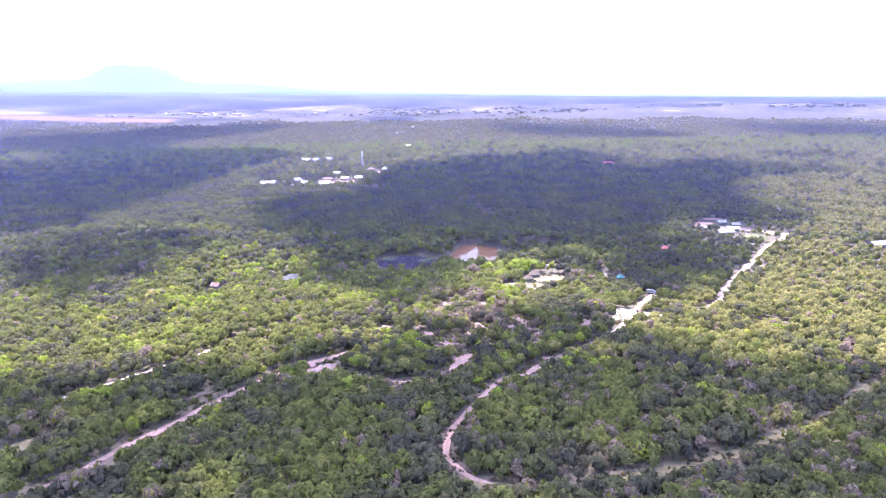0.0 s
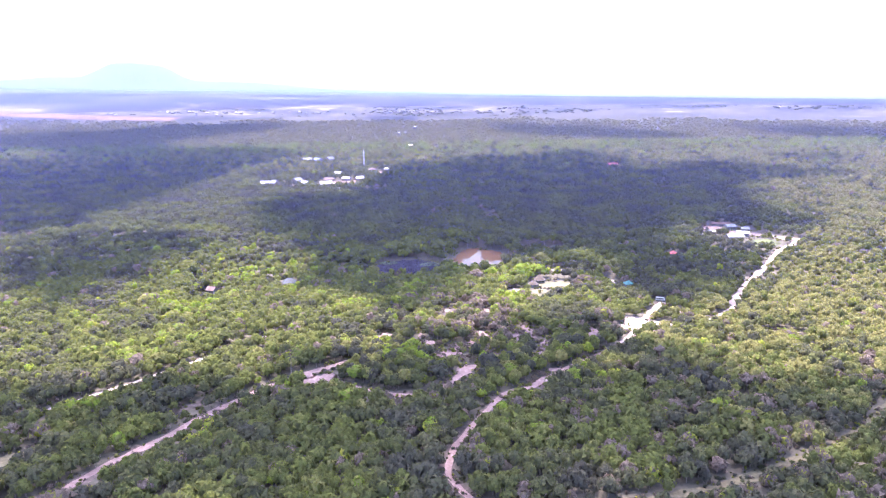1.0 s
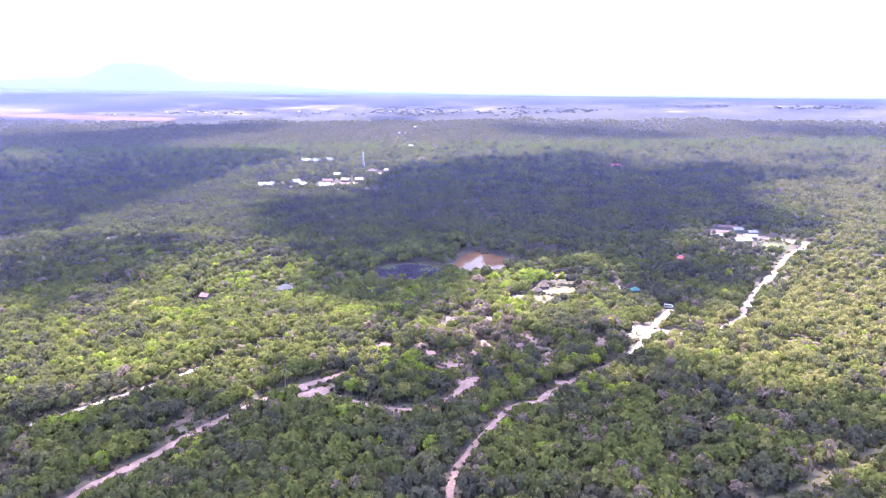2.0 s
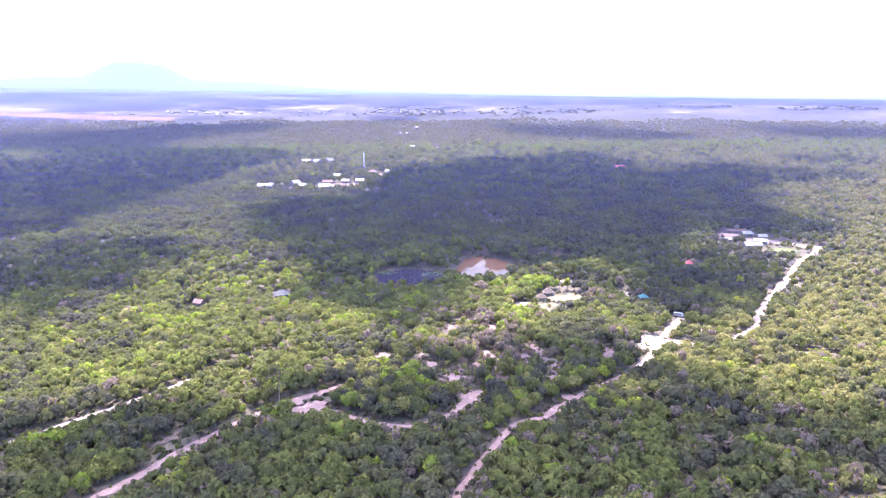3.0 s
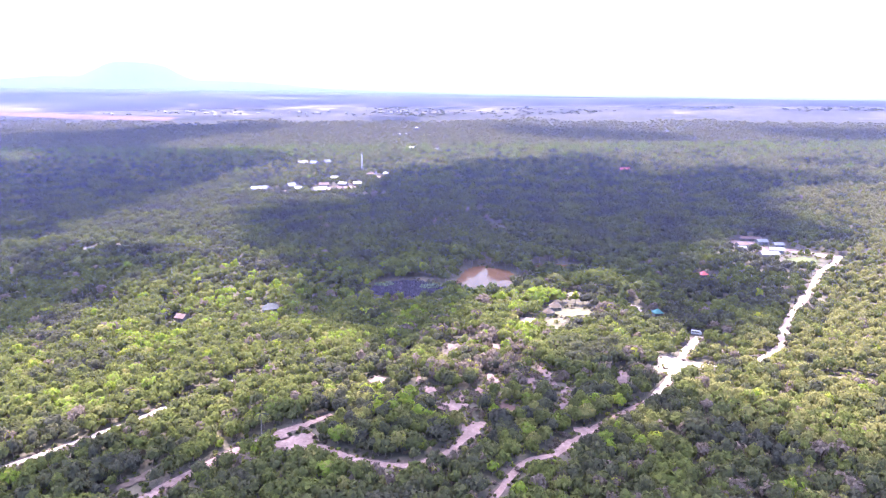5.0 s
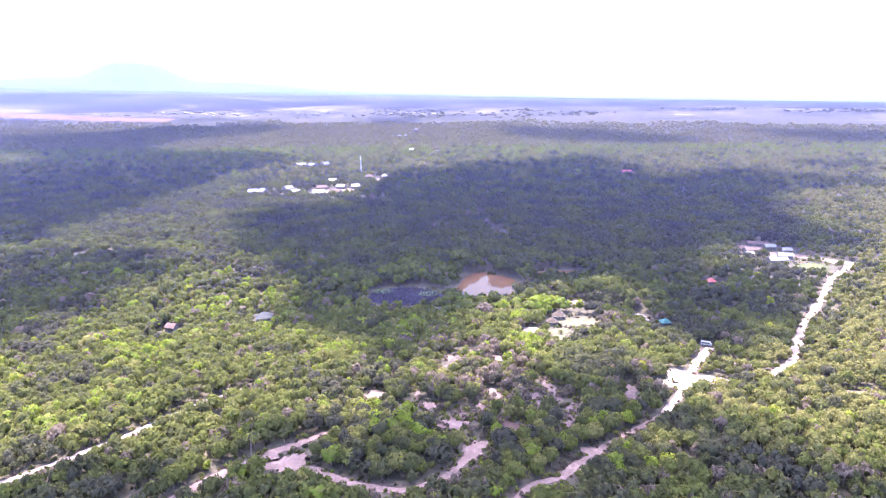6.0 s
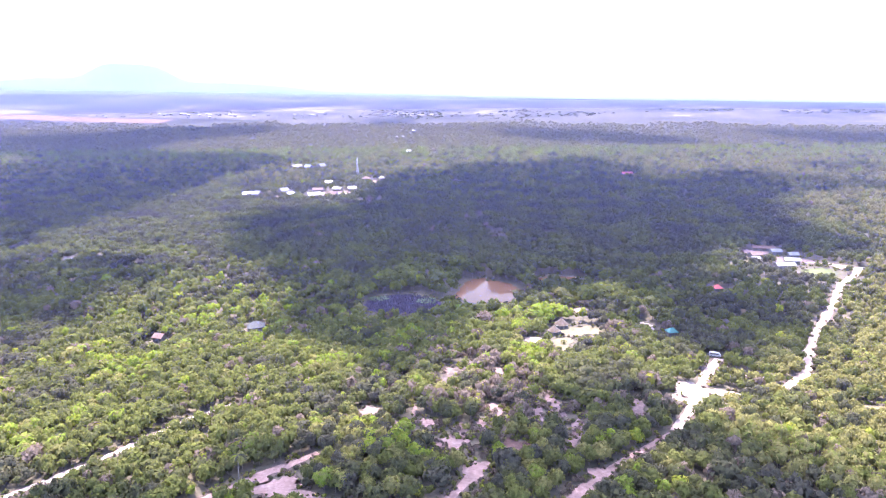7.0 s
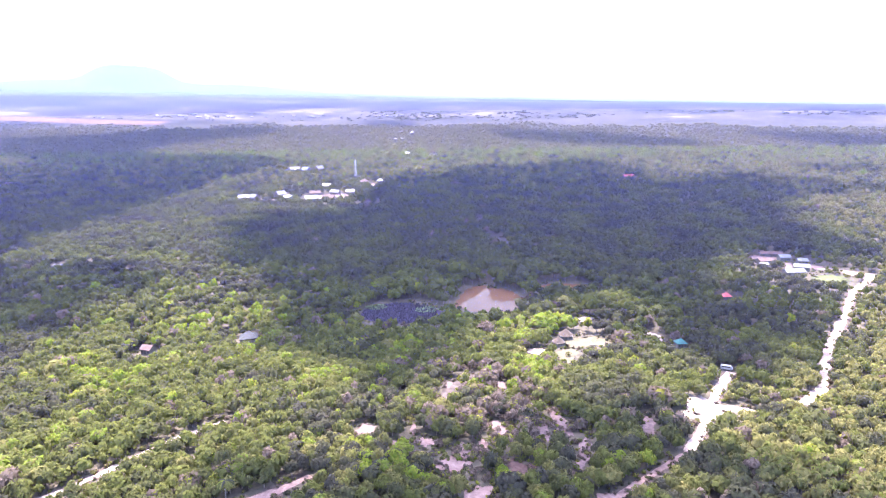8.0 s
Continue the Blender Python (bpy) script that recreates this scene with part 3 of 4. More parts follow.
def field(p, scale, seed):
    return np.array([noise.noise((x * scale, y * scale, seed)) for x, y in p])


def tints(rng, p):
    """Tree tints by stand and region: fresh green on the sunny slope, pulled darker round the ponds and beyond, olive
    scrub to the east, dry grey-brown round the sand, paler olive far off.
    """
    n = len(p)
    x, y = p[:, 0], p[:, 1]
    stand = 0.48 + 0.7 * field(p, 0.030, 3.0) + 0.4 * field(p, 0.085, 8.0) + rng.normal(0, 0.09, n)
    lush = np.exp(-(((x + 95) / 105) ** 2 + ((y - 365) / 110) ** 2)) + 0.8 * np.exp(-(((x - 25) / 45) ** 2 + ((y - 395) / 38) ** 2))
    edge = np.interp(y, [200, 300, 350, 370, 403, 435, 474, 520, 560, 900], [60, 66, 92, 142, 163, 185, 210, 245, 265, 330])     # the road that parts dark wood and olive scrub
    olive = np.clip((x - edge) / 30, 0, 1) * np.clip((y - 205) / 100, 0, 1) * np.clip((1300 - y) / 400, 0, 1)
    west = np.clip((-x - 60) / 120, 0, 1) * np.clip((330 - y) / 90, 0, 1)
    base = np.interp(stand, [0.0, 0.25, 0.5, 0.75, 1.0], [0.02, 0.20, 0.36, 0.47, 0.57])
    fresh = np.interp(stand, [0.0, 0.2, 0.5, 0.68, 0.76, 0.95], [0.20, 0.38, 0.48, 0.55, 0.77, 0.83])
    yellow = np.interp(stand, [0.05, 0.3, 0.6, 0.85], [0.34, 0.60, 0.68, 0.74])
    pick = rng.uniform(0, 1, n)
    base = np.where(pick < 0.95 * lush + 0.25 * west, fresh, np.where(pick < 0.95 * lush + 0.85 * olive + 0.15 * west, yellow, base))
    # pulls tints toward dark green in a wide oval beyond the ponds
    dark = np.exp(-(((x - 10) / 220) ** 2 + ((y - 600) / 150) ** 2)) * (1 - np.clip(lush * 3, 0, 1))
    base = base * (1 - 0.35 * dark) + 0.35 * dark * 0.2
    block = np.exp(-(((x + 36) / 26) ** 2 + ((y - 282) / 24) ** 2)) + np.exp(-(((x - 42) / 16) ** 2 + ((y - 335) / 14) ** 2))
    base = base * (1 - 0.8 * np.clip(block, 0, 1)) + 0.8 * np.clip(block, 0, 1) * (0.14 + 0.2 * stand)
    # distant trees lean to pale olive, haze put into their tint
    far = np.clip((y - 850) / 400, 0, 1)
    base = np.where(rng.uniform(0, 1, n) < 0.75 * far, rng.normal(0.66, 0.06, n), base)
    base = np.clip(base, 0.0, 0.86)
    dry = 0.03 * np.clip((520 - y) / 120, 0.15, 1) + 0.10 * np.clip((290 - y) / 60, 0, 1) * np.clip((x + 30) / 80, 0, 1) + 0.8 * np.exp(-(((x - 10) / 21) ** 2 + ((y - 303) / 32) ** 2)) + 0.55 * np.exp(-(((x + 11) / 15) ** 2 + ((y - 347) / 20) ** 2))
    is_dry = rng.uniform(0, 1, n) < dry
    base[is_dry] = rng.uniform(0.92, 1.0, is_dry.sum())
    grove = np.exp(-(((x - 25) / 13) ** 2 + ((y - 411) / 13) ** 2))      # the bright trees before the pond
    glow = rng.uniform(0, 1, n) < 1.3 * grove
    base[glow] = rng.uniform(0.76, 0.83, glow.sum())
    base[np.hypot(x - 46, y - 412) < 5] = 0.87
    base[np.hypot(x - 60, y - 391) < 5] = 0.94
    bright = rng.uniform(0, 1, n) < (0.008 + 0.03 * lush) * (y < 480)
    base[bright] = rng.uniform(0.80, 0.88, bright.sum())
    return base


def radii(rng, p):
    x, y = p[:, 0], p[:, 1]
    big = np.exp(-(((x - 10) / 90) ** 2 + ((y - 465) / 75) ** 2))
    small = np.clip((x - 80) / 60, 0, 1)
    return np.clip(rng.lognormal(0, 0.24, len(p)) * (2.4 + 1.0 * big - 0.25 * small + 0.9 * np.exp(-(((x - 40) / 20) ** 2 + ((y - 334) / 16) ** 2))), 1.3, 6.0)


def wood(rng, y0, y1, spacing, grow=1.0, thin=0.0):
    p = scatter(rng, y0, y1, spacing)
    r = np.minimum(radii(rng, p), 5.0) * grow
    keep = rng.uniform(0, 1, len(p)) > thin + np.clip((r / grow - 2.6) * 0.22, 0, 0.55)
    free = room(p, r)
    ok = keep & (free > 0)
    spare = p[(free <= 0)]
    p, r = p[ok], r[ok]
    q = np.zeros((len(p), 7))
    q[:, 0:2], q[:, 3] = p, r
    q[:, 4], q[:, 5], q[:, 6] = rng.uniform(0.82, 1.18, len(p)) * np.clip(3.4 / r, 0.8, 1.2), rng.uniform(0, 6.28, len(p)), tints(rng, p)
    q[:, 4] *= 1.16
    q[:, 2] = -np.where(p[:, 1] < 405, 0.42, np.where((p[:, 1] > 470) & (p[:, 1] < 530) & (np.abs(p[:, 0] - 10) < 50), 0.05, 0.34)) * q[:, 3] * q[:, 4]
    return q, spare


# ---- houses ----
def house(x, y, w, d, wall_h, roof_h, turn, roof_mat, label, style="gable", category="house", group="", z=0.0, windows=3, wall_mat=None):
    """A house of walls, roof, door and windows; its front looks to -y before it is turned."""
    root = new("hut" if category == "hut" else "house")
    tagged(root, label, category, group)
    wm = wall_mat or PLASTER
    bm = bmesh.new()
    box(bm, -w / 2, w / 2, -d / 2, d / 2, -0.2, wall_h)
    if style == "gable":
        for s in (-1, 1):
            a = [bm.verts.new(q) for q in ((s * w / 2, -d / 2, wall_h), (s * w / 2, d / 2, wall_h), (s * w / 2, 0, wall_h + roof_h * 0.93))]
            bm.faces.new(a)
    part("wall", bm, wm, root)
    bm = bmesh.new()
    o = 0.45
    e = wall_h - 0.12
    if style == "gable":
        for s in (-1, 1):
            n = max(2, int(w / 1.6))
            for i in range(n):
                x0, x1 = -w / 2 - o + (w + 2 * o) * i / n, -w / 2 - o + (w + 2 * o) * (i + 1) / n
                q = [(x0, s * (d / 2 + o), e), (x1 - 0.03, s * (d / 2 + o), e), (x1 - 0.03, 0, wall_h + roof_h), (x0, 0, wall_h + roof_h)]
                lo = [bm.verts.new(c) for c in q]
                hi = [bm.verts.new((c[0], c[1], c[2] + 0.1 + 0.02 * (i % 2))) for c in q]
                bm.faces.new(lo)
                bm.faces.new(hi[::-1])
                for k in range(4):
                    bm.faces.new((lo[k], lo[(k + 1) % 4], hi[(k + 1) % 4], hi[k]))
    elif style == "hip":
        rl = max(0.0, (w - d) / 2)
        base = [(-w / 2 - o, -d / 2 - o, e), (w / 2 + o, -d / 2 - o, e), (w / 2 + o, d / 2 + o, e), (-w / 2 - o, d / 2 + o, e)]
        lo = [bm.verts.new(c) for c in base]
        up = [bm.verts.new((c[0], c[1], c[2] + 0.14)) for c in base]
        r1, r2 = bm.verts.new((-rl - 0.05, 0, wall_h + roof_h)), bm.verts.new((rl + 0.05, 0, wall_h + roof_h))
        bm.faces.new(lo[::-1])
        for k in range(4):
            bm.faces.new((lo[k], lo[(k + 1) % 4], up[(k + 1) % 4], up[k]))
        bm.faces.new((up[0], up[1], r2, r1))
        bm.faces.new((up[1], up[2], r2))
        bm.faces.new((up[2], up[3], r1, r2))
        bm.faces.new((up[3], up[0], r1))
    else:
        n, rings = 18, 5
        for i in range(rings):
            a, b = i / rings, (i + 1.12) / rings
            rr = [(w / 2 + 0.6) * (1 - t) + 0.12 for t in (a, min(b, 1))]
            zz = [e + (roof_h + 0.2) * t for t in (a, min(b, 1))]
            ring = []
            for r0, z0 in ((rr[0], zz[0]), (rr[1], zz[1] - 0.08)):
                ring.append([bm.verts.new((r0 * math.cos(2 * math.pi * j / n), r0 * math.sin(2 * math.pi * j / n), z0 + 0.05 * math.sin(j * 5.1 + i))) for j in range(n)])
            for j in range(n):
                k = (j + 1) % n
                bm.faces.new((ring[0][j], ring[0][k], ring[1][k], ring[1][j]))
            bm.faces.new(ring[1])
            bm.faces.new(ring[0][::-1])
    part("roof", bm, roof_mat, root)
    bm = bmesh.new()
    box(bm, -0.5, 0.5, -d / 2 - 0.06, -d / 2 + 0.02, 0, min(2.1, wall_h - 0.15))
    part("door", bm, DARK_OPENING, root)
    for i in range(windows):
        wx = (i + 0.5) / windows * w - w / 2
        if abs(wx) < 1.3:
            wx = 1.7 if wx >= 0 else -1.7
        if abs(wx) > w / 2 - 0.6:
            continue
        for s in (-1, 1):
            bm = bmesh.new()
            box(bm, wx - 0.55, wx + 0.55, s * d / 2 - 0.05, s * d / 2 + 0.05, 1.0, min(2.1, wall_h - 0.2))
            part("window", bm, DARK_OPENING, root)
    root.matrix_world = pose(x, y, z, 0, 0, turn)
    return root


HOUSES = [  # x, y, width, depth, wall, roof, turn, roof material, label, style, category
    (88, 391, 4.2, 3.8, 2.6, 1.9, 12, TEAL_ROOF, "small hut with a teal painted sheet roof", "hip", "hut"),
    (134, 462, 4.2, 3.8, 2.6, 1.9, 8, RED_ROOF, "small hut with a red roof in dark trees", "hip", "hut"),
    (-116, 397, 8.0, 6.0, 2.0, 2.6, 20, GREY_ROOF, "lodge with a weathered grey hipped roof", "hip", "house"),
    (-158, 381, 5.0, 4.4, 2.4, 1.6, -15, PINK_ROOF, "small hut with a faded pink roof", "gable", "hut"),
    (37, 402, 5.8, 5.8, 2.1, 2.8, 0, THATCH, "round-roofed hut of brown thatch beside a yellow clearing", "cone", "hut"),
    (32.5, 393, 4.6, 4.6, 2.0, 2.2, 30, THATCH, "small thatched shelter beside a yellow clearing", "cone", "hut"),
]
HOUSES += [
    (194, 512, 12, 5.5, 2.8, 1.7, 6, ZINC, "long farm building with a bright zinc roof", "gable", "house"),
    (204, 524, 9, 5, 2.8, 1.5, -12, ZINC, "farm building with a bright zinc roof", "gable", "house"),
    (204, 549, 7, 5, 2.8, 1.5, 4, ZINC, "farm house with a pale sheet roof", "gable", "house"),
    (187, 541, 8, 6, 2.6, 1.4, 14, PINK_ROOF, "farm house with a faded pink roof", "gable", "house"),
    (212, 540, 6, 5, 2.6, 1.4, -4, ZINC, "low farm store with a pale sheet roof", "gable", "house"),
    (200, 560, 14, 4.0, 2.4, 1.4, -12, PINK_ROOF, "long low farm shed with a faded pink roof", "gable", "house"),
    (183, 531, 5, 4, 2.4, 1.2, 0, ZINC, "small farm shed with a bright sheet roof", "gable", "hut"),
    (-294, 528, 4.5, 3.6, 2.3, 1.0, 12, ZINC, "lone house with a bright sheet roof among trees", "gable", "house"),
    (284, 468, 13, 8, 3.0, 1.8, 10, ZINC, "lone house with a bright zinc roof among trees", "gable", "house"),
]
HOUSES += [
    (-262, 815, 11, 8, 3.4, 2.6, 10, BLUE_ROOF, "village house with a blue sheet roof", "gable", "house"),
    (-251, 816, 10, 8, 3.4, 3.2, -36, ZINC, "village house with a bright zinc roof", "gable", "house"),
    (-228, 838, 10, 8, 3.4, 3.2, 48, ZINC, "village house with a pale sheet roof", "gable", "house"),
    (-214, 818, 9, 8, 3.0, 2.0, 0, BLUE_ROOF, "small village house with a pale blue roof", "gable", "house"),
    (-275, 1072, 14, 9, 3.6, 3.4, 34, ZINC, "village house with a bright zinc roof", "gable", "house"),
    (-256, 1068, 13, 9, 3.6, 3.4, -38, BLUE_ROOF, "village house with a pale blue roof", "gable", "house"),
    (-238, 1074, 12, 9, 4.4, 3.8, 58, ZINC, "village house with a bright zinc roof", "gable", "house"),
]
HOUSES += [
    (-184, 803, 14, 8, 3.8, 3.2, 24, ZINC, "long village hall with a pale sheet roof", "gable", "house"),
    (-166, 808, 13, 8, 3.6, 2.6, -10, PINK_ROOF, "village house with a faded pink roof", "gable", "house"),
    (-190, 846, 12, 8, 3.2, 2.2, 15, PINK_ROOF, "village house with a faded pink roof", "gable", "house"),
    (-168, 852, 10, 7, 3.2, 2.2, -12, ZINC, "village house with a bright zinc roof", "gable", "house"),
    (-151, 853, 9, 8, 3.4, 2.4, 12, ZINC, "village house with a pale sheet roof", "gable", "house"),
    (-190, 905, 10, 8, 3.2, 2.2, 0, ZINC, "village house with a pale sheet roof", "gable", "house"),
    (-147, 930, 10, 9, 4.6, 2.8, 8, PINK_ROOF, "tall village house with a pink roof", "hip", "house"),
    (-128, 937, 7, 7, 4.2, 3.0, 0, ZINC, "tall pale village house", "hip", "house"),
]
HOUSES += [
    (-84, 1302, 8, 8, 6.5, 3.5, 10, PINK_ROOF, "tall pinkish house on the far ridge", "hip", "house"),
    (-128, 1293, 9, 8, 4.6, 2.6, -8, ZINC, "house with a pale roof among far trees", "gable", "house"),
    (-82, 1268, 9, 7, 3.6, 2.2, 12, ZINC, "house with a pale roof among far trees", "gable", "house"),
    (-168, 1818, 9, 8, 8.0, 3.5, 0, ZINC, "tall white house among far trees", "hip", "house"),
    (-190, 1636, 6.5, 6.5, 5.5, 3.0, 0, ZINC, "white house among far trees", "hip", "house"),
    (-176, 1642, 6, 6, 5.5, 3.0, 8, ZINC, "white house among far trees", "hip", "house"),
    (193, 973, 13, 8, 3.0, 2.2, 6, RED_ROOF, "long house with a red roof in the dark wood", "gable", "house"),
    (-31, 909, 4.5, 4.5, 4.5, 2.0, 0, PINK_ROOF, "small pale hut in the dark wood", "hip", "hut"),
]
FOOTPRINTS = [(h[0], h[1], h[2] + 3, h[3] + 3, (6.0 if h[1] > 500 else 6.5) if h[1] < 600 else 12.0) for h in HOUSES]
FOOTPRINTS += [(-166, 977, 8, 8, 20.0), (100, 366, 6, 4, 7.0)]
for h in HOUSES:
    grp = "village houses" if 780 < h[1] < 1100 and h[0] < -100 else "farm buildings" if 500 < h[1] < 570 and 170 < h[0] < 230 else ""
    house(*h[:8], h[8], h[9], h[10], grp)


def far_town():
    rng = random.Random(5)
    first = house(0, 0, 10, 8, 4.0, 3.0, 0, ZINC, "pale house of the far town on the plain", "gable", "house", "houses of the far town", windows=2)
    spots = []
    for cx, cy, sx, sy, n in ((-1050, 2600, 170, 60, 16), (-660, 2640, 160, 40, 18), (-1800, 2560, 320, 120, 18), (-330, 2700, 60, 30, 8), (-1400, 2600, 250, 120, 22)):
        spots += [(rng.gauss(cx, sx * 0.6), rng.gauss(cy, sy * 0.6)) for _ in range(n)]
    for i, (x, y) in enumerate(spots):
        m = pose(x, y, float(land_height(x, y)) - 0.5, 0, 0, rng.uniform(-40, 40)) @ Matrix.Diagonal((*[rng.uniform(0.6, 1.2)] * 3, 1))
        if i == 0:
            first.matrix_world = m
        else:
            copy_thing(first, m)


far_town()


def ploughed_field(x0, x1, y0, y1):
    bm = bmesh.new()
    nx, ny = 40, 4
    g = [[bm.verts.new((x, y, float(land_height(x, y)) + 0.8)) for x in np.linspace(x0, x1, nx)] for y in np.linspace(y0, y1, ny)]
    for j in range(ny - 1):
        for i in range(nx - 1):
            bm.faces.new((g[j][i], g[j][i + 1], g[j + 1][i + 1], g[j + 1][i]))
    tagged(part("field", bm, PINK_EARTH, None, smooth=True), "long pinkish ploughed field at the edge of the wood", "field", kind="structure")


PINK_EARTH = surface("pink_ploughed_earth", [(0.3, (0.15, 0.085, 0.08)), (0.7, (0.24, 0.15, 0.14))], 0.05, 1.0, 0.3, coarse=0.006)
ploughed_field(-1900, -1080, 2320, 2440)


def radio_mast(x, y, h):
    root = tagged(new("radio_mast"), "pale steel lattice radio mast above the village", "mast")
    def corner(k, t):
        s = 1.5 * (1 - t) + 0.45 * t
        return (s * (1, 1, -1, -1)[k % 4], s * (1, -1, -1, 1)[k % 4], h * t)
    for k in range(4):
        bm = bmesh.new()
        beam(bm, corner(k, 0), corner(k, 1), 0.11, 5)
        part("leg", bm, STEEL, root)
    for i in range(9):
        t, u = i / 9, (i + 1) / 9
        bm = bmesh.new()
        for k in range(4):
            beam(bm, corner(k, t), corner(k + 1, u), 0.06, 4)
            beam(bm, corner(k, u), corner(k + 1, u), 0.06, 4)
        part("bracing", bm, STEEL, root)
    bm = bmesh.new()
    beam(bm, (0, 0, h - 0.3), (0, 0, h + 3), 0.12, 5)
    part("antenna", bm, STEEL, root)
    for a, z in ((20, h - 1), (140, h - 2), (260, h - 1.5)):
        bm = bmesh.new()
        box(bm, 0.6, 0.95, -0.3, 0.3, -1.1, 1.1)
        bmesh.ops.transform(bm, matrix=pose(0, 0, z, 0, 0, a), verts=bm.verts)
        part("panel_antenna", bm, WHITE_PAINT, root)
    root.matrix_world = pose(x, y, 0, 0, 0, 15)


radio_mast(-166, 977, 25)


def parked_van(x, y, turn):
    root = tagged(new("van"), "silver-white van parked at the head of the sandy clearing", "van")
    bm = bmesh.new()
    prof = [(-2.4, 0.4), (2.2, 0.4), (2.4, 0.9), (2.1, 1.15), (1.5, 1.95), (-2.3, 2.05), (-2.45, 1.8)]
    a = [bm.verts.new((px, -0.9, pz)) for px, pz in prof]
    b = [bm.verts.new((px, 0.9, pz)) for px, pz in prof]
    bm.faces.new(a)
    bm.faces.new(b[::-1])
    for i in range(len(prof)):
        j = (i + 1) % len(prof)
        bm.faces.new((a[j], a[i], b[i], b[j]))
    bmesh.ops.bevel(bm, geom=bm.edges[:], offset=0.06, segments=2, affect="EDGES")
    part("body", bm, WHITE_PAINT, root)
    for s in (-1, 1):
        for x0, x1 in ((-2.1, -1.0), (-0.9, 0.2), (0.3, 1.3)):
            bm = bmesh.new()
            box(bm, x0, x1, s * 0.9 - 0.02, s * 0.9 + 0.02, 1.25, 1.8)
            part("window", bm, DARK_OPENING, root)
        for wx in (-1.5, 1.5):
            bm = bmesh.new()
            beam(bm, (wx, s * 0.68, 0.34), (wx, s * 0.92, 0.34), 0.34, 14)
            wheel = part("wheel", bm, RUBBER, root)
            bm = bmesh.new()
            beam(bm, (wx, s * 0.9, 0.34), (wx, s * 0.94, 0.34), 0.18, 10)
            part("rim", bm, STEEL, wheel)
    root.matrix_world = pose(x, y, 0.22, 0, 0, turn)


parked_van(100, 366, -18)


def palm(x, y, h, seed):
    rng = random.Random(seed)
    root = tagged(new("palm_tree"), "slender palm with drooping fronds beside the sandy road", "palm")
    bm = bmesh.new()
    for i in range(8):
        a, b = i / 8, (i + 1) / 8
        beam(bm, (0.5 * a * a, 0, h * a), (0.5 * b * b, 0, h * b), 0.24 - 0.1 * a, 7, 0.22 - 0.1 * b)
    part("trunk", bm, BARK, root)
    for i in range(16):
        az, lift, n = i / 16 * 6.283 + rng.uniform(-0.2, 0.2), rng.uniform(0.1, 1.0), 7
        bm = bmesh.new()
        pts = []
        for k in range(n + 1):
            t = k / n
            r, z = 2.5 * t, lift * 1.3 * t - 1.9 * t * t
            pts.append(Vector((0.5 + r * math.cos(az), r * math.sin(az), h + z)))
        side = Vector((-math.sin(az), math.cos(az), 0))
        for k in range(n):
            wdt = 0.55 * (1 - 0.6 * k / n)
            for s in (-1, 1):
                q = [pts[k], pts[k + 1], pts[k + 1] + side * s * wdt * 0.9 - Vector((0, 0, 0.25)), pts[k] + side * s * wdt - Vector((0, 0, 0.25))]
                bm.faces.new([bm.verts.new(c) for c in q])
        part("frond", bm, LEAF_OB, root)
    root.matrix_world = pose(x, y, 0)


palm(-79, 267, 8.5, 2)

# ---- the wood, from near to far ----
rng = np.random.default_rng(11)
near, spare1 = wood(rng, 146, 405, 3.7, 1.13)
block = (np.abs(near[:, 0] + 5) < 62) & (near[:, 1] > 258) & (near[:, 1] < 318)
chosen = np.flatnonzero(block)[:290]
single = near[chosen]
near = np.delete(near, chosen, 0)
mid, spare2 = wood(rng, 405, 765, 5.7, 1.27)
far, _ = wood(rng, 765, 1360, 7.7, 1.6)
faint, _ = wood(rng, 1360, 2620, 11.0, 1.85, 0.1)
faint = faint[~((faint[:, 0] < -900) & (faint[:, 1] > 2290)) & (faint[:, 1] < 2330 - 0.4 * np.maximum(faint[:, 0], 0) + 260 * field(faint[:, :2], 0.0035, 5.0) + 120 * field(faint[:, :2], 0.012, 6.0) - 520 * rng.uniform(0, 1, len(faint)) ** 2)]
faint[:, 2] = land_height(faint[:, 0], faint[:, 1])
faint[:, 4] *= 0.48
# paler tints with distance stand in for haze on the leaves
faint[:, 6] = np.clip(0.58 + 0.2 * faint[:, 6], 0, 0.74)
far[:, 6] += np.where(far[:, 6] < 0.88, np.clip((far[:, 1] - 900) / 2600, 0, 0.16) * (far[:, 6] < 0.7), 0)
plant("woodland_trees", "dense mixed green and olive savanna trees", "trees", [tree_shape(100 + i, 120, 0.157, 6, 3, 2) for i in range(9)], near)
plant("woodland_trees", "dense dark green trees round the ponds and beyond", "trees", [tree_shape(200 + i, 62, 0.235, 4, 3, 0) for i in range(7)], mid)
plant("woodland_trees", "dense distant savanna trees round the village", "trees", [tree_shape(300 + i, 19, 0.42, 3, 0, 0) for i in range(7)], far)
around = scatter(rng, -70, 146, 5.2, 0.0, 130)
spot = np.zeros((len(around), 7))
spot[:, 0:2], spot[:, 3], spot[:, 4], spot[:, 5], spot[:, 6] = around, radii(rng, around) * 1.3, 1.0, rng.uniform(0, 6.28, len(around)), tints(rng, around)
plant("woodland_trees", "dense mixed green savanna trees over dry ground", "trees", [tree_shape(340 + i, 46, 0.27, 5, 3, 0) for i in range(5)], spot[room(around, spot[:, 3]) > 0])
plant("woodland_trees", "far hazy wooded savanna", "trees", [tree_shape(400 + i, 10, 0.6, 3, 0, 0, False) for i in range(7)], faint)


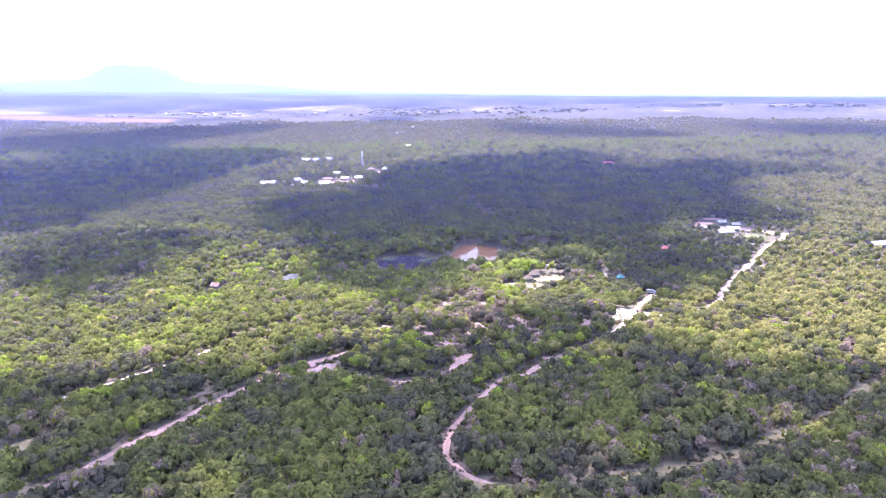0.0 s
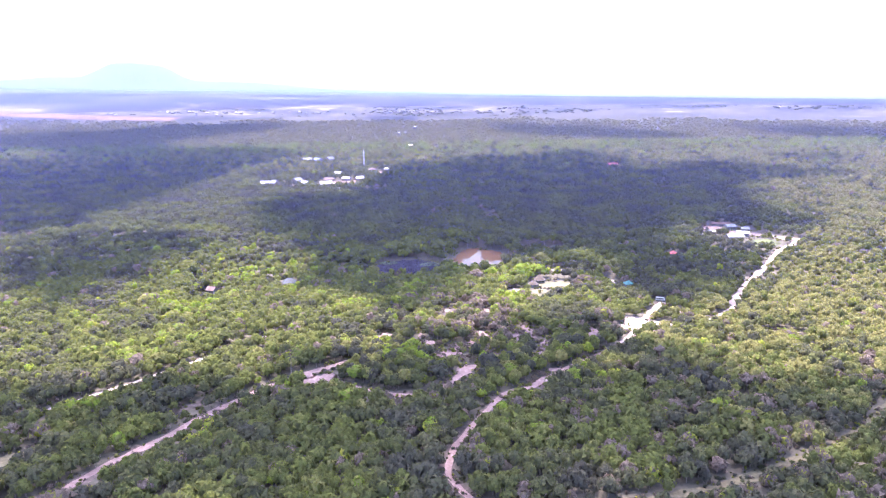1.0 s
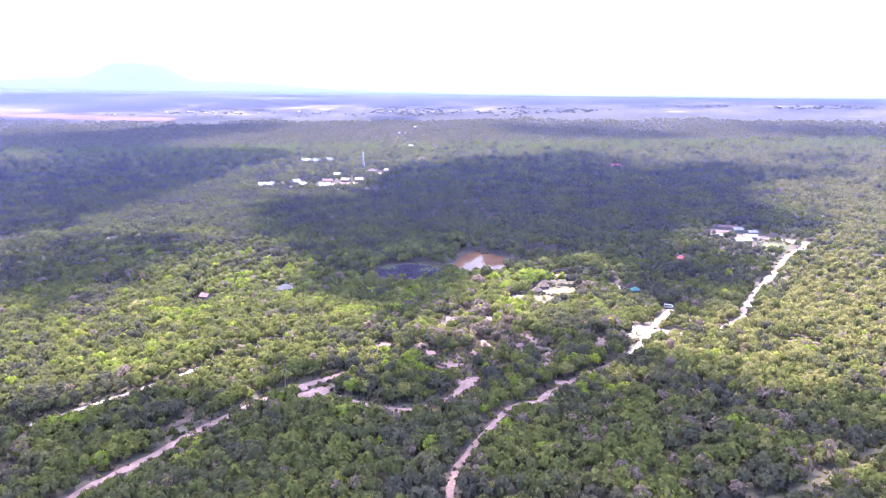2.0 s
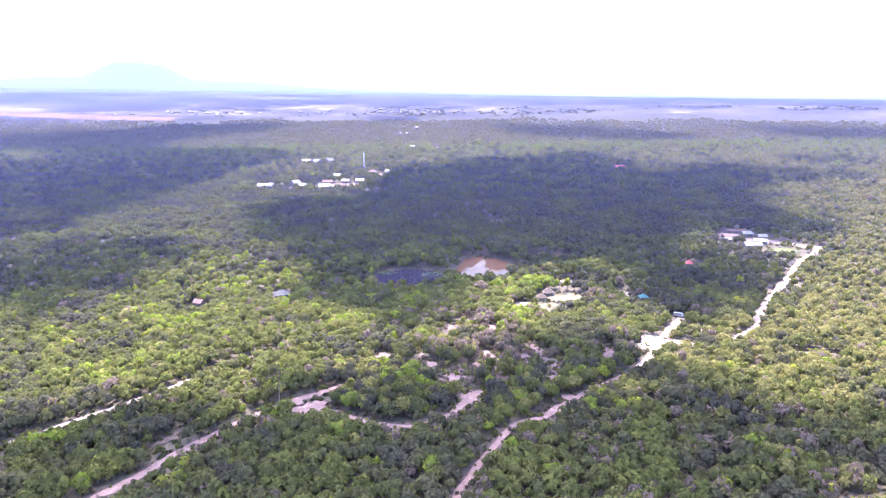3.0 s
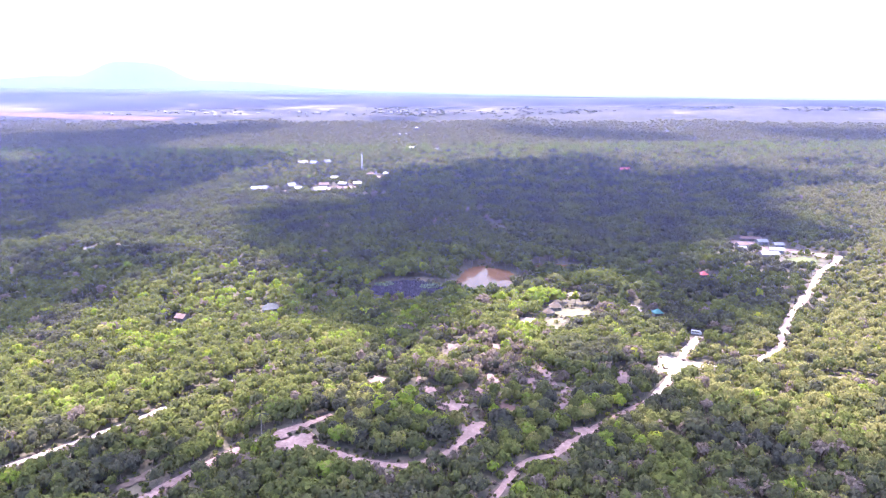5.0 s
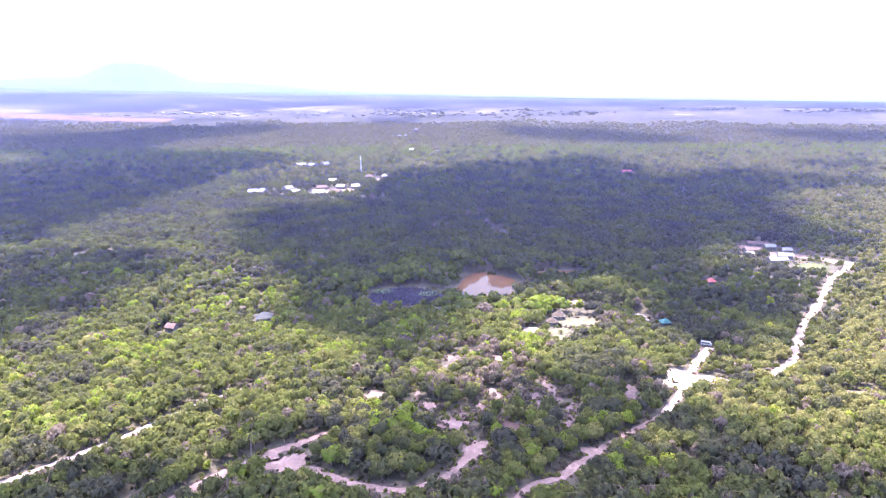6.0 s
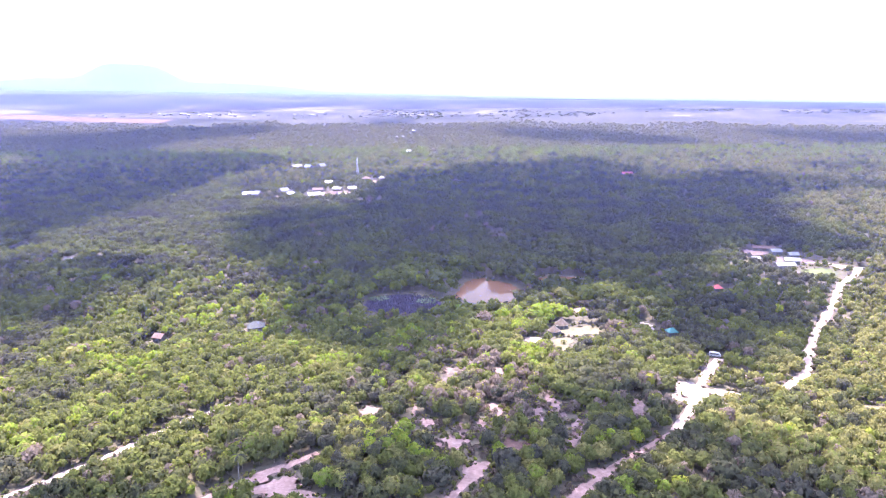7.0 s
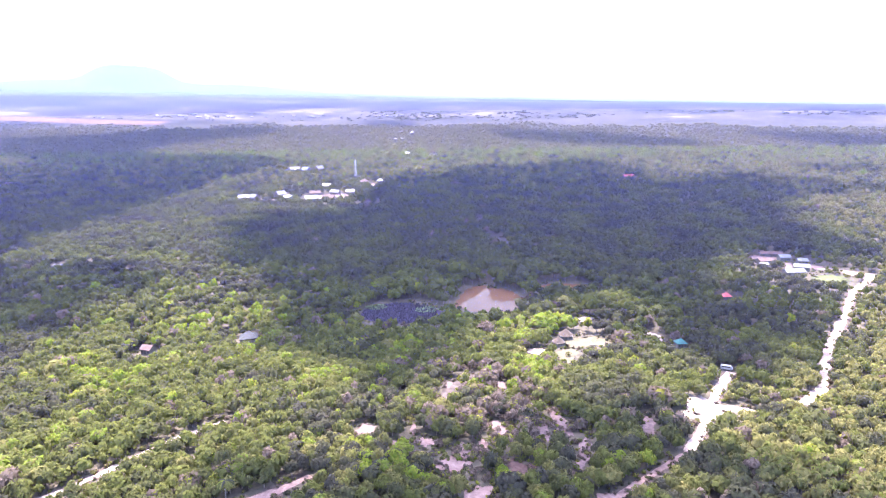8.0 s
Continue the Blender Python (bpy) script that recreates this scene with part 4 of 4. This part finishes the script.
def plain_trees():
    """Clumps and lines of trees between the far fields."""
    g = np.random.default_rng(77)
    a, r = np.radians(g.uniform(-37, 37, 9000)), np.sqrt(g.uniform(2250 ** 2, 4300 ** 2, 9000))
    p = np.stack([np.sin(a) * r, 50 + np.cos(a) * r], 1)
    keep = field(p, 0.0022, 12.0) + 0.6 * field(p, 0.009, 14.0) + g.uniform(-0.25, 0.25, len(p)) > 0.08
    p = p[keep & (p[:, 1] > 2480)]
    q = np.zeros((len(p), 7))
    q[:, 0:2], q[:, 2], q[:, 3], q[:, 4], q[:, 5] = p, land_height(p[:, 0], p[:, 1]) - 2.5, g.uniform(4, 11, len(p)), g.uniform(0.22, 0.42, len(p)), g.uniform(0, 6.28, len(p))
    q[:, 6] = g.uniform(0.3, 0.6, len(p))
    plant("woodland_trees", "clumps of hazy trees between the far fields", "trees", [tree_shape(450 + i, 10, 0.6, 3, 0, 0, False) for i in range(5)], q)


plain_trees()


def undergrowth():
    """Low bushes where trees stand back from the ways."""
    p = np.concatenate([spare1, spare2])
    p = np.concatenate([p] + [p + rng.uniform(-2.6, 2.6, p.shape) for _ in range(5)])
    r = rng.uniform(0.35, 1.15, len(p))
    free = room(p, r, 0.0)
    ok = rng.uniform(0, 1, len(p)) < np.where(free > 0.1, 0.75, np.where(free > -1.2, 0.22, 0.0))
    p, r = p[ok], r[ok]
    q = np.zeros((len(p), 7))
    q[:, 0:2], q[:, 2], q[:, 3], q[:, 4], q[:, 5] = p, -0.75 * r, r, 1.0, rng.uniform(0, 6.28, len(p))
    q[:, 6] = np.where(rng.uniform(0, 1, len(p)) < 0.35, rng.uniform(0.91, 1.0, len(p)), np.clip(tints(rng, p) + rng.normal(0.06, 0.08, len(p)), 0, 0.88))
    plant("undergrowth", "low green and brown bushes along the sandy ways", "bushes", [tree_shape(500 + i, 26, 0.32, 4, 0, 0) for i in range(6)], q)


undergrowth()


def dry_scrub():
    """Leafless grey-brown bushes over the bare sand."""
    p = np.stack([rng.normal(4, 20, 420), rng.normal(308, 30, 420)], 1)
    keep = np.ones(len(p), bool)
    for line, width, _ in LINES:
        keep &= near_line(p, line) > width / 2 + 1.0
    p = p[keep]
    r = rng.uniform(0.7, 1.9, len(p))
    q = np.zeros((len(p), 7))
    q[:, 0:2], q[:, 2], q[:, 3], q[:, 4], q[:, 5] = p, -0.7 * r, r, 1.0, rng.uniform(0, 6.28, len(p))
    q[:, 6] = np.where(rng.uniform(0, 1, len(p)) < 0.7, rng.uniform(0.92, 1.0, len(p)), rng.uniform(0.3, 0.7, len(p)))
    plant("dry_scrub", "leafless grey-brown bushes on bare sand", "bushes", [tree_shape(600 + i, 46, 0.22, 5, 3, 3, False) for i in range(5)], q)


dry_scrub()


def single_trees():
    kinds = []
    for i in range(7):
        g = np.random.default_rng(700 + i)
        root = tagged(new("tree"), "leafy round-crowned savanna tree beside the sandy tracks", "tree", "trees beside the tracks")
        v, f, _ = trunk_shape(g, 6, 4)
        t = new("trunk", mesh_of("trunk", v, f, [BARK], True))
        v, f, nv = crown_shape(g, 460, 0.105, 7)
        a, b, nc = core_shape(g)
        # the core's tint is lowered to paint the crown's inner shade
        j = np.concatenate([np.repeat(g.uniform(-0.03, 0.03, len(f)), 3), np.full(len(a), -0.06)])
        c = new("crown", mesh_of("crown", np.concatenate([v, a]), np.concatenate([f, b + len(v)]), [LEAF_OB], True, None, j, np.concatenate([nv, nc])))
        t.parent = c.parent = root
        kinds.append(root)
    for i, (x, y, z, r, k, turn, _) in enumerate(single):
        m = Matrix.Translation((x, y, z)) @ Matrix.Rotation(turn, 4, "Z") @ Matrix.Diagonal((r, r, r * k, 1))
        kind = kinds[i % 7]
        if i < 7:
            kind.matrix_world = m
        else:
            c = copy_thing(kind, Matrix.Identity(4))
            c.matrix_basis = m


single_trees()


def marsh_plants():
    g = random.Random(3)
    v, f = [], []
    for _ in range(2200):
        a, q = g.uniform(0, 6.283), math.sqrt(g.uniform(0, 0.92))
        x, y, h, w, t = MARSH[0] + MARSH[2] * q * math.cos(a), MARSH[1] + MARSH[3] * q * math.sin(a), g.uniform(0.5, 1.5), g.uniform(0.12, 0.3), g.uniform(0, 6.283)
        s = len(v)
        dx, dy, lx, ly = w * math.cos(t), w * math.sin(t), g.uniform(-0.4, 0.4), g.uniform(-0.4, 0.4)
        v += [(x - dx, y - dy, 0.1), (x + dx, y + dy, 0.1), (x + lx + dx * 0.3, y + ly + dy * 0.3, 0.1 + h), (x + lx - dx * 0.3, y + ly - dy * 0.3, 0.1 + h)]
        f.append((s, s + 1, s + 2, s + 3))
    tagged(new("reeds", mesh_of("reeds", v, f, [REED])), "dark purplish reeds standing in the marsh", "reeds", kind="stuff")
    for i, (x, y, rx, ry) in enumerate(((-61, 447, 6, 4.5), (-33, 443, 6.5, 5))):
        bm = bmesh.new()
        for _ in range(170):
            a, q, r = g.uniform(0, 6.283), math.sqrt(g.uniform(0, 1)), g.uniform(0.35, 0.7)
            cx, cy, z = x + rx * q * math.cos(a), y + ry * q * math.sin(a), 0.16 + g.uniform(0, 0.5)
            bm.faces.new([bm.verts.new((cx + r * math.cos(k * 0.9), cy + r * math.sin(k * 0.9), z + 0.05 * g.random())) for k in range(7)])
        tagged(part("lily_pads", bm, LILY, None), "bright green lily pads at the edge of the marsh", "lily pads", kind="stuff")


marsh_plants()


# ---- distance: hills, and sheets in place of hazy air ----
def far_hills():
    bm = bmesh.new()
    rows = []
    n = 150
    for i in range(n + 1):
        d = -48 + 50 * i / n
        az = radians(d)
        h = 92 * math.exp(-(((d + 27.1) / 3.0) ** 4)) + 58 * math.exp(-((d + 29) / 9) ** 2) + 30 * math.exp(-((d + 18) / 5) ** 2) + 12
        h += 7 * noise.noise((d * 0.35, 0, 0)) + 3 * noise.noise((d * 1.3, 4, 0))
        h *= min(1, i / 14, (n - i) / 30)
        row = []
        for r, k in ((4300, -0.15), (4480, 0.45), (4620, 0.92), (4700, 1.0), (4790, 0.7), (4860, 0.0)):
            x, y = math.sin(az) * r, 50 + math.cos(az) * r
            row.append(bm.verts.new((x, y, float(far_slope(x, y)) - 3 + h * k)))
        rows.append(row)
    for a, b in zip(rows, rows[1:]):
        for k in range(5):
            bm.faces.new((a[k], b[k], b[k + 1], a[k + 1]))
    HILL = surface("wooded_hillside", [(0.3, (0.030, 0.038, 0.032)), (0.7, (0.052, 0.060, 0.048))], 0.01, 1.0, 0.4, coarse=0.002)
    tagged(part("backdrop", bm, HILL, None, smooth=True), "pale blue flat-topped hills beyond the plain", "hills", kind="structure")


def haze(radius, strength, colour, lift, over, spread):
    """An upright sheet added across the view in place of hazy air: it thickens upward from its foot, and thins out
    again from the height 'over' above the horizon.
    """
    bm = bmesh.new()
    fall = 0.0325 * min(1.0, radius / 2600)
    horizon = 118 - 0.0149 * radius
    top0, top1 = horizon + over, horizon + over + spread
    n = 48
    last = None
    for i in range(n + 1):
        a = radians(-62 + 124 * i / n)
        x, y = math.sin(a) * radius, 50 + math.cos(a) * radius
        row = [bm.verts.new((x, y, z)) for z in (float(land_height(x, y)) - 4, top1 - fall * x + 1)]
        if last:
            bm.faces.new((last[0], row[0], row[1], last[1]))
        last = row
    ob = part("backdrop", bm, haze_material("painted_haze", colour, strength, float(land_height(0, 50 + radius)), lift, top0, top1, fall), None)
    tagged(ob, "bluish upright sheet in place of hazy air before the distance", "haze", kind="structure")


def haze_sheet():
    """A thin level sheet over the wood and the plain, haze put into its colour, thicker with distance."""
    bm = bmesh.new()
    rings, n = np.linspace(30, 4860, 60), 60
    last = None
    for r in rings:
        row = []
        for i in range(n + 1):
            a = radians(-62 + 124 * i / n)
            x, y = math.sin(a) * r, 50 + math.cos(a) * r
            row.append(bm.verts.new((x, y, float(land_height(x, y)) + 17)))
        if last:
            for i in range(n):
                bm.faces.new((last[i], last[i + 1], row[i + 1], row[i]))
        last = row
    m, n_, l, p = mat("haze_sheet")
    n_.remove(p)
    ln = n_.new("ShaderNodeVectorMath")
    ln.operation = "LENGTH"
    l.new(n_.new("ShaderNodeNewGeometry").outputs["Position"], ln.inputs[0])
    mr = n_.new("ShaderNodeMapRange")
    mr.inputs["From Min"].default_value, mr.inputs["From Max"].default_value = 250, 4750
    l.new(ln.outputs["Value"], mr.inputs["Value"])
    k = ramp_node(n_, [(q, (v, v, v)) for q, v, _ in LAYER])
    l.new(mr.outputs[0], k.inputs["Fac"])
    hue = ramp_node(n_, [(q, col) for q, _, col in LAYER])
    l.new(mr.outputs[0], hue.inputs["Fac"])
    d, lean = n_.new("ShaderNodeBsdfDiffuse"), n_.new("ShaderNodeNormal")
    lean.outputs[0].default_value = (0.10, -0.925, 0.365)     # normal leaned off the sun, so that only skylight tints the haze
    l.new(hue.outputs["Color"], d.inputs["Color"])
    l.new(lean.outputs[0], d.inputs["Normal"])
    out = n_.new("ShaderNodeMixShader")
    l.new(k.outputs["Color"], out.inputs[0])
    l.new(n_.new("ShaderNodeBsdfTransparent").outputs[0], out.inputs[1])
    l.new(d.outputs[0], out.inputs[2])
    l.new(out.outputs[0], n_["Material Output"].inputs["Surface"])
    tagged(part("backdrop", bm, m, None, smooth=True), "thin bluish sheet in place of hazy air over the distance", "haze", kind="structure")


far_hills()
haze_sheet()
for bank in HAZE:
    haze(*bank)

# ---- clouds, whose shadows lie on the wood ----
CLOUD_Z = 850
CLOUD = cloud_material()
DRIFT = SUN_DIR * (CLOUD_Z / SUN_DIR.z)


def inside(x, y, ring):
    """Whether a point lies within a closed outline, and how far it is from it."""
    hit, best = False, 1e9
    for (ax, ay), (bx, by) in zip(ring, ring[1:] + ring[:1]):
        if (ay > y) != (by > y) and x < (bx - ax) * (y - ay) / (by - ay) + ax:
            hit = not hit
        dx, dy = bx - ax, by - ay
        t = max(0.0, min(1.0, ((x - ax) * dx + (y - ay) * dy) / max(1e-6, dx * dx + dy * dy)))
        best = min(best, math.hypot(x - ax - t * dx, y - ay - t * dy))
    return hit, best


def cloud(seed, thick, size, ring):
    """A cloud of many puffs whose shade falls within an outline on the ground, frayed at its edge."""
    g = random.Random(seed)
    ico = bmesh.new()
    bmesh.ops.create_icosphere(ico, subdivisions=1, radius=1)
    base = np.array([v.co[:] for v in ico.verts])
    tri = np.array([[v.index for v in fc.verts] for fc in ico.faces])
    ico.free()
    xs, ys = [q[0] for q in ring], [q[1] for q in ring]
    step = size * 0.85
    V, F = [], []
    for i in range(int((max(xs) - min(xs)) / step) + 1):
        for j in range(int((max(ys) - min(ys)) / step) + 1):
            x, y = min(xs) + (i + g.uniform(0.1, 0.9)) * step, min(ys) + (j + g.uniform(0.1, 0.9)) * step
            hit, edge = inside(x, y, ring)
            deep = (edge if hit else -edge) + size * 0.8 * noise.noise((x / (3 * size) + seed, y / (3 * size), 1.7))
            if deep < 0.1 * size or g.random() > thick * (1.0 if deep > size else 0.85):
                continue
            r = size * g.uniform(0.8, 1.25) * (1.0 if deep > size else 0.65)
            k = base * np.array([r, r, r * 0.6 + min(deep, 4 * size) * 0.12])
            k = k * np.array([[g.uniform(0.85, 1.15)] for _ in range(len(base))])
            F.append(tri + len(V) * len(base))
            V.append(k + np.array([x + DRIFT.x, y + DRIFT.y, CLOUD_Z + g.uniform(0, 0.25) * size + min(deep, 4 * size) * 0.3]))
    me = mesh_of("cloud", np.concatenate(V), np.concatenate(F), [CLOUD], True)
    tagged(new("cloud", me), "white fair-weather cloud shading the wood below", "cloud", kind="stuff")


# the great cloud over the ponds and the dark wood, and its arm to the east
cloud(1, 1.0, 16, [(-230, 640), (-225, 712), (-135, 725), (-130, 840), (-115, 960), (-85, 1010), (-40, 985), (-40, 1065), (95, 1090), (125, 1155), (185, 1150), (215, 980), (215, 900),
                   (300, 815), (276, 700), (264, 610), (278, 558), (250, 536), (170, 548), (145, 500), (100, 470), (60, 452), (32, 440), (0, 412),
                   (-18, 362), (-40, 338), (-72, 348), (-105, 385), (-132, 480), (-185, 548)])
cloud(2, 0.9, 16, [(215, 890), (265, 970), (340, 970), (395, 930), (480, 850), (430, 790), (390, 810), (330, 780), (265, 760)])
# the cloud over the western wood
cloud(3, 1.0, 22, [(-1500, 1650), (-1185, 1870), (-1070, 1950), (-1015, 2180), (-760, 2260), (-560, 2120), (-580, 1800), (-695, 1600), (-680, 1420), (-600, 1300), (-385, 1260), (-305, 1195), (-330, 980),
                   (-350, 830), (-350, 640), (-345, 560), (-400, 520), (-560, 700), (-810, 1085), (-720, 1135), (-780, 1235), (-1000, 1320)])
cloud(4, 0.6, 14, [(-360, 510), (-300, 528), (-215, 525), (-200, 490), (-212, 440), (-205, 395), (-235, 345), (-330, 400)])
# small clouds over the far savanna
cloud(5, 0.9, 24, [(30, 2020), (175, 1940), (310, 1820), (445, 1590), (470, 1390), (340, 1425), (180, 1500), (65, 1660)])
cloud(6, 0.9, 24, [(640, 1850), (795, 1720), (960, 1600), (960, 1300), (740, 1280), (650, 1500)])
cloud(7, 0.9, 16, [(430, 1065), (520, 1065), (560, 1005), (510, 965), (450, 985)])
cloud(8, 0.9, 26, [(-430, 2580), (-225, 2490), (-180, 2190), (-350, 2240)])
# thin cloud over the wood below the flight
cloud(9, 0.66, 15, [(-225, 190), (-200, 240), (-145, 262), (-100, 266), (-72, 288), (-45, 304), (-28, 312), (-4, 309), (8, 322), (35, 340), (64, 330), (75, 296), (120, 270), (200, 248), (230, 200), (190, 140),
                    (100, 105), (0, 95), (-120, 110), (-200, 140)])
# the frayed edge of the great cloud, over the wood between the hut and the road
cloud(10, 0.62, 15, [(175, 548), (165, 475), (182, 445), (150, 380), (125, 336), (98, 352), (56, 418), (50, 448), (100, 475), (145, 505)])
